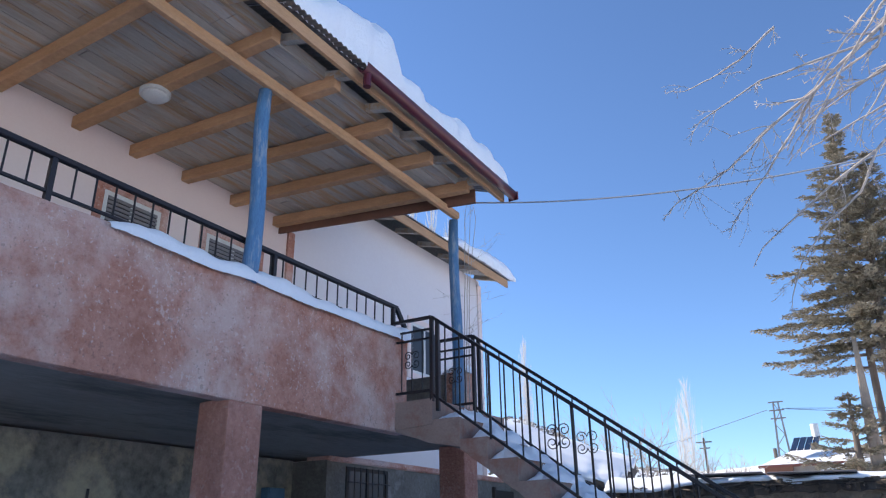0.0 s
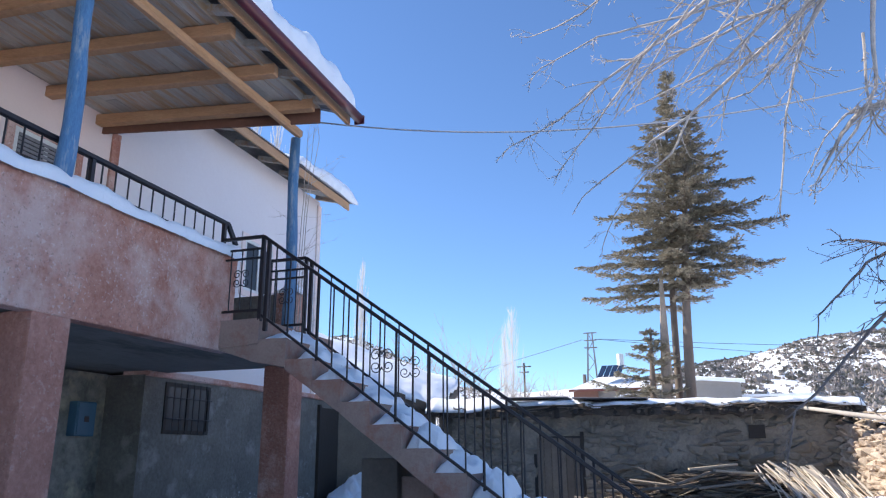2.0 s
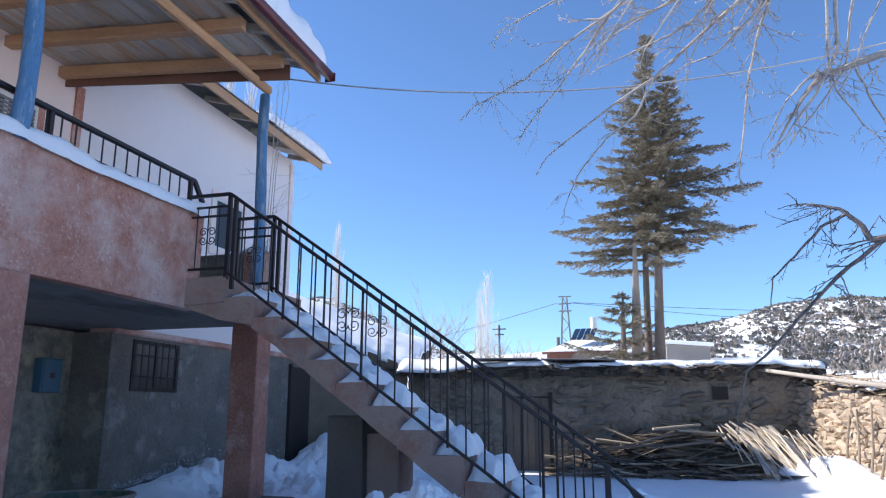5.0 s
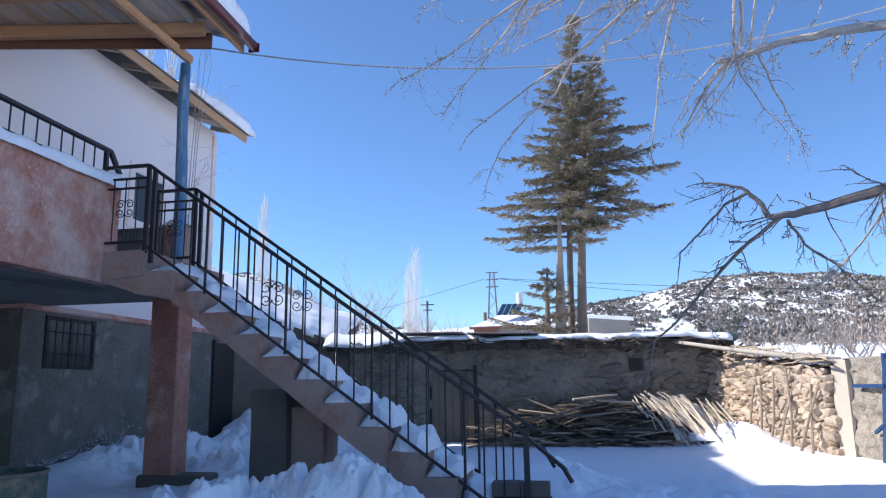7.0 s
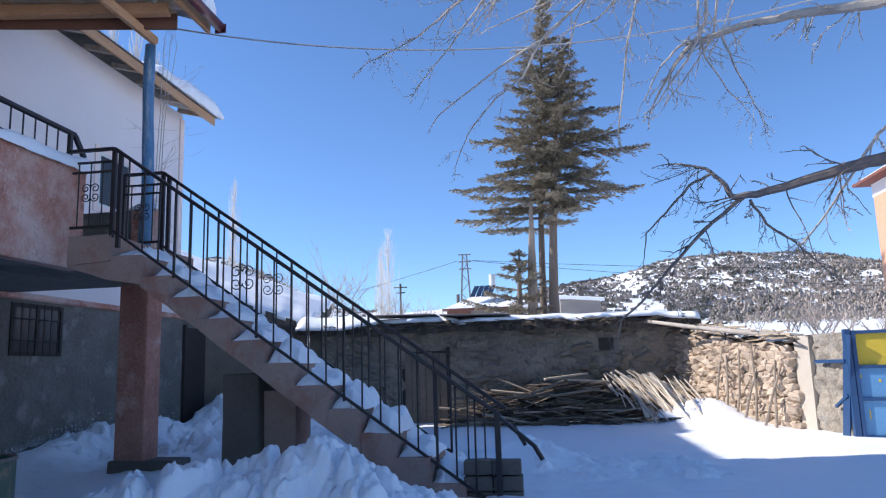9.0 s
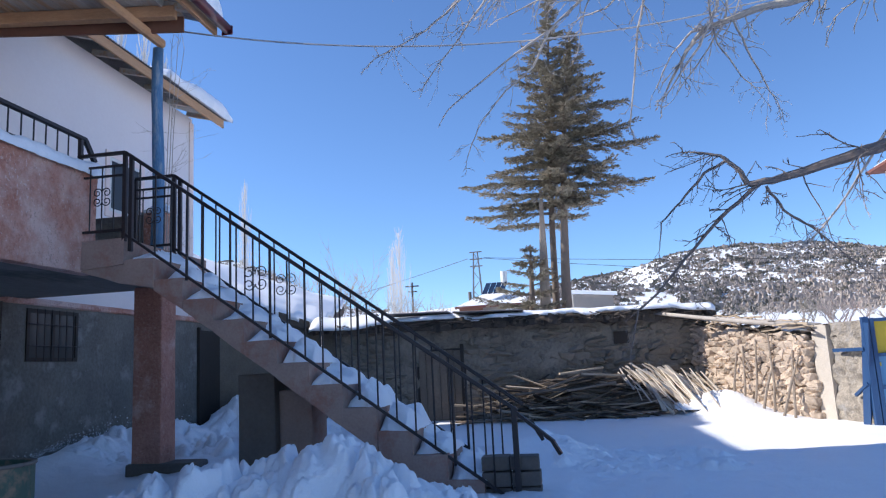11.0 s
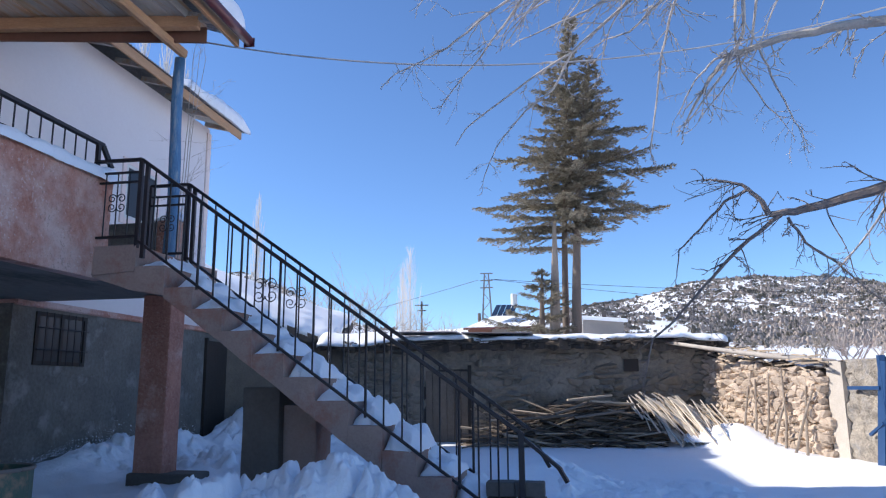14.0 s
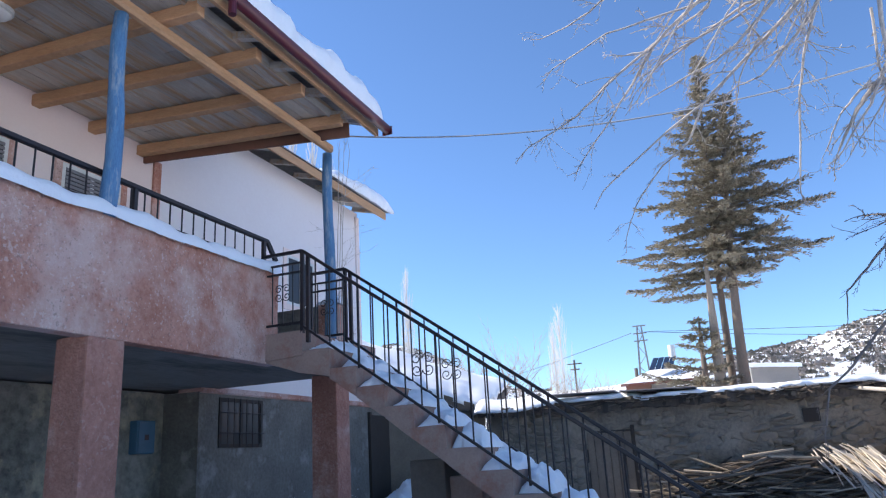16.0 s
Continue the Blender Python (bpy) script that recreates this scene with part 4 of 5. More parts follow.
for side in (0, 1):
    for v in range(NV + 1):
        row = []
        for u in range(NU + 1):
            p = Vector((4.04 + 0.19 * u / NU, 11.90 - 0.87 * u / NU, -0.1 + 1.92 * v / NV))
            lump = noise.fractal(Vector((p.y * 5, 3.1, p.z * 4)), 1.0, 2.0, 4) * 0.085 + abs(noise.noise(Vector((p.y * 11, 8.0, p.z * 9)))) * 0.05
            p.x = p.x - lump if side == 0 else p.x + 0.3
            if v == NV:
                p.z += 0.05 * noise.noise(Vector((p.y * 8, 1.0, 2.0)))
            row.append(fill.verts.new(p))
        rows.append(row)
for v in range(NV):
    for u in range(NU):
        fill.faces.new((rows[v][u], rows[v][u + 1], rows[v + 1][u + 1], rows[v + 1][u]))
back = NV + 1
for v in range(NV):
    for u in (0, NU):
        fill.faces.new((rows[v][u], rows[v + 1][u], rows[back + v + 1][u], rows[back + v][u]))
for u in range(NU):
    fill.faces.new((rows[NV][u], rows[NV][u + 1], rows[back + NV][u + 1], rows[back + NV][u]))
bmesh.ops.recalc_face_normals(fill, faces=fill.faces[:])
part("infill", fill, CRUMBLE, pier, "crumbling rough cement infill", True)

# ---- metal gate ----
gate = thing("metal_gate", "blue metal yard gate with a yellow upper panel", "gate")
G0, G1 = Vector((4.19, 11.0, 0)), Vector((6.4, 10.45, 0))


def gate_at(u, z, off=0.0):
    p = G0.lerp(G1, u)
    return Vector((p.x + 0.03 * off, p.y - 0.1 * off, z))


def gate_plate(name, u0, u1, z0, z1, mat, off, thick=0.02, label=""):
    bm = bmesh.new()
    c = [gate_at(u0, z0, off), gate_at(u1, z0, off), gate_at(u1, z1, off), gate_at(u0, z1, off)]
    f = [bm.verts.new(p) for p in c]
    b = [bm.verts.new(p + Vector((0, thick, 0))) for p in c]
    bm.faces.new(f)
    bm.faces.new(b[::-1])
    for k in range(4):
        bm.faces.new((f[(k + 1) % 4], f[k], b[k], b[(k + 1) % 4]))
    bmesh.ops.recalc_face_normals(bm, faces=bm.faces[:])
    return part(name, bm, mat, gate, label)


gate_plate("post", -0.024, 0.010, 0.25, 1.86, GATE_BLUE, 0.6, 0.08)
for u in (0.016, 0.496):
    gate_plate("panel", u + 0.02, u + 0.43, 1.34, 1.80, GATE_YELLOW, 0.1, 0.02, "yellow painted panel")
    gate_plate("panel", u + 0.02, u + 0.43, 0.90, 1.32, GATE_PALE, 0.1, 0.02, "faded lighter blue panel")
    gate_plate("panel", u + 0.02, u + 0.43, 0.40, 0.88, GATE_PALE, 0.1, 0.02, "faded lighter blue panel")
    for uu, zz, hh in ((0.03, 1.18, 0.05), (0.13, 1.12, 0.04), (0.06, 0.62, 0.13), (0.20, 0.78, 0.06), (0.30, 1.2, 0.04)):
        gate_plate("paint_run", u + uu, u + uu + 0.006 + 0.06 * (0.14 - hh), zz, zz + hh, GATE_YELLOW, 0.15, 0.006, "run of yellow paint")
    for zz in (0.36, 0.87, 1.31, 1.79):
        gate_plate("cross_bar", u, u + 0.46, zz, zz + 0.045, GATE_BLUE, 0.5, 0.05)
    for uu in (u, u + 0.435):
        gate_plate("stile", uu, uu + 0.022, 0.36, 1.84, GATE_BLUE, 0.55, 0.05)
part("side_leaf", bar((4.16, 10.98, 0.98), (4.115, 11.10, 1.00), 0.02, 1.6), GATE_BLUE, gate, "narrow blue side plate")
part("bracket", bar((3.98, 11.66, 1.42), (4.15, 10.99, 1.42), 0.05, 0.05), GATE_BLUE, gate)
part("bracket", bar((4.07, 11.3, 0.78), (4.14, 11.0, 0.95), 0.04, 0.04), GATE_BLUE, gate)

# ---- heap of sticks and split wood in front of the shed ----
heap = thing("wood_heap", "untidy heap of sticks and split boards half in sun", "wood heap")
rnd = random.Random(21)
for k in range(190):
    x = rnd.uniform(-1.5, 1.4)
    layer = rnd.random()
    z = 0.42 + 0.80 * layer * (1 - ((x - 0.5) / 2.4) ** 2)
    y = SY - 0.30 - (1 - layer) * 0.8 + rnd.uniform(-0.1, 0.1)
    ln = rnd.uniform(0.18, 0.72)
    a, b = rnd.uniform(-0.6, 0.6), rnd.gauss(-0.03, 0.20)
    p, q = Vector((x - ln, y - a * ln, max(0.4, z - b * ln))), Vector((x + ln, y + a * ln, max(0.4, z + b * ln)))
    q.y, p.y = min(q.y, SY - 0.1), min(p.y, SY - 0.1)
    # mostly dark woods: age, and the heap's shade put into the colour
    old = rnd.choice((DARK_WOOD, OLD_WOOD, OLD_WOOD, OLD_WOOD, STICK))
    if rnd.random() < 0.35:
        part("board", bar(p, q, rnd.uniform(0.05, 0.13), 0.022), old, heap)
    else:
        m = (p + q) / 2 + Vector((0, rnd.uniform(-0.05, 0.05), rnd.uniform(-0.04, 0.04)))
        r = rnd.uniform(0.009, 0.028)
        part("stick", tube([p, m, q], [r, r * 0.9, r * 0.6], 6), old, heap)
for k in range(95):
    u = rnd.random()
    fan = rnd.uniform(-0.6, 0.55)
    top = Vector((1.05 + 1.45 * u + rnd.uniform(-0.12, 0.12), SY - 0.40 + rnd.uniform(-0.35, 0.1), 1.45 - 0.30 * u + rnd.uniform(-0.3, 0.03)))
    reach = rnd.uniform(0.35, 1.15)
    foot = Vector((top.x + reach * (0.75 + fan), top.y - reach * (0.85 - fan), max(0.44, top.z - reach * 0.85) + rnd.uniform(0.0, 0.1)))
    r = rnd.uniform(0.008, 0.022)
    # fan pieces mostly in the paler wood, so sun is painted on them
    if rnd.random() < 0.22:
        part("board", bar(top, foot, rnd.uniform(0.04, 0.10), 0.018), SUNLIT_WOOD, heap)
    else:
        part("stick", tube([top, (top + foot) / 2 + Vector((rnd.uniform(-0.04, 0.04), 0, rnd.uniform(-0.05, 0.06))), foot], [r * 0.7, r, r], 6), SUNLIT_WOOD if k % 3 else STICK, heap)
for x, z, ln, tilt, back in ((0.35, 1.27, 0.42, 0.10, 0.45), (0.0, 1.08, 0.30, 0.34, 0.75), (0.75, 1.18, 0.4, -0.08, 0.7), (-0.45, 0.93, 0.45, 0.06, 0.95), (0.5, 0.98, 0.45, 0.12, 1.0)):
    part("board", bar((x - ln, SY - back - 0.15, z - tilt * ln), (x + ln, SY - back + 0.1, z + tilt * ln), 0.11, 0.04, None, 0.008), STICK if z > 1.1 else OLD_WOOD, heap, "thick split board")
solid("heap_snow", snow_lump(1.9, 3.0, 13.2, 14.3, 0.55, 0.30, 71, 2.0), SNOW, "drift of snow over the foot of the stick heap", "snow", "", True)

# ---- overhead cable ----
pts = []
for k in range(41):
    x = -4.5 + 11.5 * k / 40
    pts.append((x, 7.9 + 0.16 * (x + 4), 5.365 + 0.0295 * (x + 0.8) ** 2))
solid("cable", tube(pts, 0.011, 5), WIRE, "thin pale overhead cable slung from the eave", "cable")


# ---- conifers ----
def conifer(name, x0, y0, z0, height, clear, reach, lean, seed, label, girth=0.2, great=()):
    r = random.Random(seed)
    t = thing(name, label, "tree", group="conifers")
    trunk = [(x0 + lean * (k / 10) ** 2, y0, z0 + height * k / 10) for k in range(11)]
    stem = part("trunk", tube(trunk, [girth * (1 - 0.9 * k / 10) + 0.02 for k in range(11)], 10), BARK, t, "bare brown lower trunk", True)
    wood, verts, faces = bmesh.new(), [], []

    def tuft(p, d, s):
        d = (d + Vector((r.uniform(-0.6, 0.6), r.uniform(-0.6, 0.6), r.uniform(-0.35, 0.45)))).normalized()
        side = d.cross(Vector((r.uniform(-1, 1), r.uniform(-1, 1), 1))).normalized()
        n = len(verts)
        verts.extend((p - side * s * 0.16, p + d * s * 0.5 - side * s * 0.17, p + d * s, p + d * s * 0.5 + side * s * 0.17))
        faces.append((n, n + 1, n + 2, n + 3))

    def grow(z, ang, ln, rise, sag):
        """One bough: a level, slightly arched axis with flat sprays of needle tufts on both sides."""
        cx = x0 + lean * (z / height) ** 2
        o = Vector((cx, y0, z0 + z))
        out = Vector((math.cos(ang), math.sin(ang), 0))
        across = Vector((-out.y, out.x, 0))
        bend = r.uniform(-0.12, 0.12)
        axis = [o + out * ln * q + across * ln * bend * q * q + Vector((0, 0, ln * (rise * q - sag * q * q + 0.07 * q ** 5))) for q in (k / 7 for k in range(8))]
        tube(axis, [(0.016 * ln + 0.012) * (1 - q / 8) + 0.006 for q in range(8)], 4, wood, False)
        m = int(8 + 10 * ln)
        for k in range(m):
            q = 0.14 + 0.86 * (k + r.random()) / m
            i = min(6, int(q * 7))
            p = axis[i].lerp(axis[i + 1], q * 7 - i)
            side = 1 if k % 2 else -1
            slen = (0.14 + 0.40 * ln * (1.05 - q) * min(1, 0.35 + q * 1.8)) * r.uniform(0.45, 1.15)
            sd = (out * r.uniform(0.7, 1.2) + across * side * r.uniform(0.35, 0.9) + Vector((0, 0, r.uniform(-0.45, 0.10)))).normalized()
            steps = max(3, int(slen / 0.065))
            for g in range(steps):
                c = p + sd * slen * (g + r.random()) / steps
                c.z -= 0.10 * slen * (g / steps) ** 2
                for _ in range(4):
                    tuft(c + Vector((r.uniform(-0.07, 0.07), r.uniform(-0.07, 0.07), r.uniform(-0.03, 0.04))), sd + Vector((0, 0, 0.25)), r.uniform(0.09, 0.20))

    for z, ang, ln, rise in great:
        grow(z, ang, ln, rise, 0.13)
    z = clear
    while z < height - 0.1:
        f = (z - clear) / (height - clear)
        shape = reach * (0.62 + 0.9 * f if f < 0.3 else 0.89 * (1 - (f - 0.3) / 0.7) ** 1.25 + 0.02)
        count = r.choice((3, 4, 5)) if f < 0.75 else 3
        phase = r.uniform(0, 6.28)
        for b in range(count):
            ln = max(0.22, shape * r.choice((0.45, 0.6, 0.75, 0.9, 1.0)) * r.uniform(0.85, 1.1))
            grow(z + r.uniform(-0.2, 0.2) * min(1, ln), phase + 2 * math.pi * b / count + r.uniform(-0.45, 0.45), ln, 0.02 + 0.45 * f + r.uniform(-0.10, 0.16), r.uniform(0.05, 0.22) * (1 - 0.6 * f))
        z += r.uniform(0.34, 0.66) * (1 - 0.45 * f)
    tagged(part("bough_wood", wood, BARK, stem), kind="stuff")
    me = bpy.data.meshes.new("crown")
    me.from_pydata(verts, [], faces)
    me.materials.append(NEEDLE)
    crown = new("crown", me)
    crown.parent = stem
    return t


conifer("conifer", -0.1, 32.3, 1.6, 16.9, 6.1, 3.7, 0.75, 4, "tall dark conifer with layered branches and bare trunk", 0.16,
        ((7.9, 3.1, 4.0, 0.10), (6.4, 3.3, 3.7, 0.04), (6.9, 3.0, 3.2, 0.10), (5.9, 3.6, 2.8, 0.0), (10.0, 3.0, 3.2, 0.18), (7.2, 3.7, 3.6, 0.02), (8.8, 2.6, 3.3, 0.05)))
conifer("conifer", 0.34, 31.6, 1.6, 14.6, 6.7, 3.7, 1.1, 9, "conifer with layered olive branches and bare trunk", 0.23,
        ((9.0, 0.05, 4.0, 0.14), (7.3, -0.2, 3.7, 0.06), (8.0, 0.5, 3.5, 0.05), (10.8, 0.1, 2.8, 0.22), (6.9, -0.7, 2.8, 0.0)))
conifer("conifer", -1.1, 31.0, 1.7, 4.6, 0.7, 3.0, 0.1, 14, "young conifer at the foot of the tall ones")
snag = thing("dead_trunk", "pale stripped trunk standing beside the conifers", "tree")
for k in range(3):
    part("stem", tube([(-0.75 + 0.12 * k, 31.2 + 0.05 * k, 1.6), (-0.6 + 0.1 * k, 31.2, 5.0), (-0.42 + 0.03 * k, 31.3, 8.9)], [0.15, 0.11, 0.03], 7), BARK_SNAG, snag)


def bush(name, x0, y0, z0, h, w, twigs, mat, label, cat="bush", upright=0.6, rad=0.02, group=""):
    """Bare woody growth: stems that fork into fine twigs."""
    r = random.Random(int(x0 * 13 + y0 * 7) % 1000)
    bm = bmesh.new()

    def grow(p, d, ln, rr, depth):
        m = p + d * ln * 0.5 + Vector((r.uniform(-1, 1), r.uniform(-1, 1), r.uniform(-0.5, 0.5))) * ln * 0.06
        e = p + d * ln
        tube([p, m, e], [rr, rr * 0.8, rr * 0.55], 3 if depth < 2 else 5, bm, False)
        if depth:
            for k in range(r.choice((2, 3, 3))):
                nd = (d * upright + Vector((r.uniform(-1, 1), r.uniform(-1, 1), r.uniform(-0.2, 1.0))) * (1 - upright)).normalized()
                grow(p.lerp(e, r.uniform(0.45, 1.0)), nd, ln * r.uniform(0.5, 0.8), rr * 0.55, depth - 1)
    for k in range(twigs):
        a = r.uniform(0, 2 * math.pi)
        d = Vector((math.cos(a) * w / h * 0.6, math.sin(a) * w / h * 0.6, 1)).normalized()
        grow(Vector((x0 + r.uniform(-0.15, 0.15) * w, y0 + r.uniform(-0.15, 0.15) * w, z0)), d, h * 0.42, rad, 3)
    ob = solid(name, bm, mat, label, cat)
    if group:
        ob["group"] = group
    return ob


def poplar(x0, y0, z0, h, w, seed, label):
    r = random.Random(seed)
    t = thing("poplar", label, "tree", group="poplars")
    stem = part("trunk", tube([(x0, y0, z0), (x0, y0, z0 + h * 0.6), (x0, y0, z0 + h)], [h * 0.008, h * 0.004, 0.008], 6), POPLAR, t)
    bm = bmesh.new()
    for k in range(190):
        s = r.uniform(0.03, 0.93)
        a = r.uniform(0, 2 * math.pi)
        spread = w * (1 - s * 0.75) * r.uniform(0.3, 1)
        ln = h * (1 - s) * r.uniform(0.25, 0.6) + 0.3
        p = Vector((x0, y0, z0 + h * s))
        q = p + Vector((math.cos(a) * spread * 0.7, math.sin(a) * spread * 0.7, ln * 0.5))
        e = p + Vector((math.cos(a) * spread, math.sin(a) * spread, ln))
        tube([p, q, e], [0.010, 0.008, 0.005], 3, bm, False)
    part("twig_crown", bm, POPLAR, stem, "fine upright bare twigs")
    return t


def polar(az, el, d):
    """The place at a bearing from +y towards -x, an elevation and a level distance from the yard's middle."""
    a = radians(az)
    return Vector((-math.sin(a) * d, math.cos(a) * d, 1.5 + math.tan(radians(el)) * d))


for az, top, d, w, s in ((12.3, 11.2, 60, 1.5, 1), (24.2, 15.0, 45, 0.8, 2), (30.2, 24.3, 26, 0.6, 3), (31.6, 26.5, 27, 0.7, 4), (12.9, 9.8, 62, 0.9, 5), (33.2, 28.5, 27, 0.7, 6), (35.0, 29.5, 27, 0.7, 7)):
    p = polar(az, top, d)
    base = ground_z(p.x, p.y)
    poplar(p.x, p.y, base, p.z - base, w, s, "slender bare poplar with pale upright twigs")
for az, top, d, w, tw in ((17.0, 11.6, 34, 3.6, 5), (20.5, 10.2, 30, 2.6, 7), (22.0, 10.6, 31, 2.6, 7), (18.6, 9.0, 30, 2.0, 6), (14.8, 8.6, 36, 2.5, 4), (19.3, 8.8, 33, 2.2, 3), (11.0, 6.9, 45, 1.6, 8), (9.6, 6.3, 46, 1.2, 7)):
    p = polar(az, top, d)
    base = ground_z(p.x, p.y)
    bush("bare_bush", p.x, p.y, base, p.z - base, w, tw, SCRUB, "leafless bush with fine brown twigs", "bush", 0.45, 0.036, "bare bushes")
for az, top, d, w, tw in ((-19.5, 4.9, 33, 2.4, 5), (-20.9, 3.6, 46, 1.6, 6), (-17.3, 4.0, 66, 2.2, 6), (-22.6, 3.3, 38, 1.2, 5), (-15.2, 3.9, 85, 3, 6), (-12.3, 3.4, 110, 3, 6), (-18.2, 3.2, 100, 2.5, 6)):
    p = polar(az, top, d)
    base = ground_z(p.x, p.y)
    bush("bare_bush", p.x, p.y, base, max(0.8, p.z - base), w, tw, SCRUB, "leafless bush in the snowy field", "bush", 0.45, 0.036, "field bushes")

field = random.Random(55)
for k in range(22):
    az, d = field.uniform(-24.5, -6), field.uniform(55, 170)
    p = polar(az, 0, d)
    base = full_z(p.x, p.y)
    h = field.choice((1.0, 1.4, 1.8, 2.6, 3.4))
    bush("bare_bush", p.x, p.y, base, h, h * 0.9, 6, SCRUB if k % 3 else SHRUB, "leafless bush in the snowy field", "bush", 0.5, 0.035, "field bushes")

# ---- shrubs on the hill ----


def shrubs():
    r = random.Random(8)
    verts, faces, tone = [], [], []
    made = 0
    while made < 22000:
        y = r.uniform(150, 388)
        x = y * r.uniform(-0.08, 0.52)
        if made % 7 == 0:
            x, y = r.uniform(-260, -80), r.uniform(240, 350)
        wood = smooth_step(0.2, 0.32, x / y) * (1 - smooth_step(240, 280, y))
        clearing = math.exp(-((x - 34 - 0.05 * (y - 300)) / 7) ** 2) * (1 - 0.6 * smooth_step(340, 370, y))
        dens = 0.42 + 0.18 * n2(x, y, 0.05, 12) + 0.3 * n2(x, y, 0.25, 3) + 0.12 * wood - 0.36 * clearing
        dens *= 0.06 + 0.94 * smooth_step(165, 200, y + 14 * n2(x, y, 0.05, 7))
        if r.random() > dens:
            continue
        z = full_z(x, y)
        big = r.random()
        s = r.uniform(0.22, 0.62) * (2.0 if big < 0.06 else 1.4 if big < 0.2 else 1)
        brown = r.random() < 0.55 + 0.35 * wood
        for k in range(4):
            n = len(verts)
            c = Vector((x + r.uniform(-1, 1) * s, y + r.uniform(-1, 1) * s, z + r.uniform(0.2, 1.1) * s))
            for d in ((1, 0, 0.1), (-0.5, 0.87, -0.1), (-0.5, -0.87, 0.1), (0, 0, 1.1), (0, 0, -0.9)):
                verts.append(c + Vector(d) * s * r.uniform(0.5, 1.0))
            for a, b in ((0, 1), (1, 2), (2, 0)):
                faces.append((n + a, n + b, n + 3))
                faces.append((n + b, n + a, n + 4))
            tone.extend([int(brown)] * 6)
        made += 1
    me = bpy.data.meshes.new("hill_shrubs")
    me.from_pydata(verts, [], faces)
    me.materials.append(SHRUB)
    me.materials.append(SCRUB)
    me.polygons.foreach_set("material_index", tone)
    return me


tagged(new("hill_shrubs", shrubs()), "dark shrubs and scrub dotted over the snowy hill", "shrubs", kind="stuff")

# ---- village beyond the shed ----
vill = thing("village_house", "low house with snowy hipped roof and solar panels", "house")
hx0, hx1, hy = -8.4, -2.2, 60.0
part("wall", box(hx0 + 0.4, hx1 - 0.4, hy, hy + 6, 2.5, 6.4), HOUSE_GREY, vill)
part("porch", box(hx0 + 0.3, hx0 + 2.2, hy - 0.6, hy, 2.5, 6.2), RED_BOARD, vill, "reddish shaded porch")
bm = bmesh.new()
e = [bm.verts.new(p) for p in ((hx0, hy - 0.8, 6.3), (hx1, hy - 0.8, 6.3), (hx1, hy + 7, 6.3), (hx0, hy + 7, 6.3))]
r = [bm.verts.new((-6.0, hy + 3, 7.75)), bm.verts.new((-4.2, hy + 3, 7.75))]
for f in ((e[0], e[1], r[1], r[0]), (e[1], e[2], r[1]), (e[2], e[3], r[0], r[1]), (e[3], e[0], r[0]), (e[3], e[2], e[1], e[0])):
    bm.faces.new(f)
vill_roof = part("roof", bm, SNOW, vill, "snow-covered hipped roof")
part("eave", box(hx0 - 0.05, hx1 + 0.05, hy - 0.85, hy - 0.78, 6.12, 6.32), ROOF_RED, vill)
for k in range(4):
    part("solar_panel", bar((-6.05 + 0.46 * k, hy + 0.4, 7.35), (-5.75 + 0.46 * k, hy + 1.6, 8.35), 0.42, 0.06), PANEL_MAT, vill_roof, "dark solar panel")
part("tank", tube([(-4.45, hy + 1.8, 8.1), (-4.45, hy + 1.8, 9.3)], 0.28, 10), LAMP_WHITE, vill_roof, "white water tank")
part("chimney", tube([(-7.4, hy + 1.5, 6.6), (-7.4, hy + 1.5, 7.7)], 0.14, 8), DARK_CONCRETE, vill_roof)
barn = thing("village_house", "snow-roofed low building between trees", "house")
part("wall", box(-4.6, 0.5, 52, 56, 2.0, 4.9), HOUSE_GREY, barn)
part("roof", sheet(lambda u, v: (-5.2 + 6 * u, 51.6 + 5 * v, 4.85 + 1.0 * math.sin(math.pi * min(1, u * 0.6)) + 0.3 * v), 12, 6, None, 0.2), SNOW, barn)
block = thing("village_house", "flat-roofed grey rendered block house", "house")
part("wall", box(0.95, 3.5, 48, 53, 2.0, 5.7), HOUSE_GREY, block)
part("roof", sheet(lambda u, v: (0.75 + 3.0 * u, 47.7 + 5.5 * v, 5.95 - 0.28 * u + 0.25 * math.sin(math.pi * v)), 4, 6, None, 0.2), SNOW, block)
part("chimney", box(2.2, 2.5, 48.8, 49.1, 5.8, 6.35), DARK_CONCRETE, block)
part("annex_wall", box(3.5, 7.5, 49, 53, 2.0, 4.7), HOUSE_GREY, block)
part("annex_roof", box(3.5, 7.7, 48.8, 53.2, 4.7, 4.85), SNOW, block)
brickhouse = thing("brick_house", "unplastered brick house with white band under the eave", "house")
part("wall", box(13.82, 19, 24, 32, 1.2, 8.0), BRICK_MAT, brickhouse, "bare brick wall")
part("band", box(13.80, 19, 23.98, 32.02, 8.0, 8.55), WHITE, brickhouse, "white plaster band")
part("roof", box(13.2, 19.4, 23.6, 32.4, 8.55, 8.66), ROOF_RED, brickhouse)
part("roof_snow", box(13.5, 19.4, 23.65, 32.3, 8.66, 8.86, 0.05), SNOW, brickhouse)

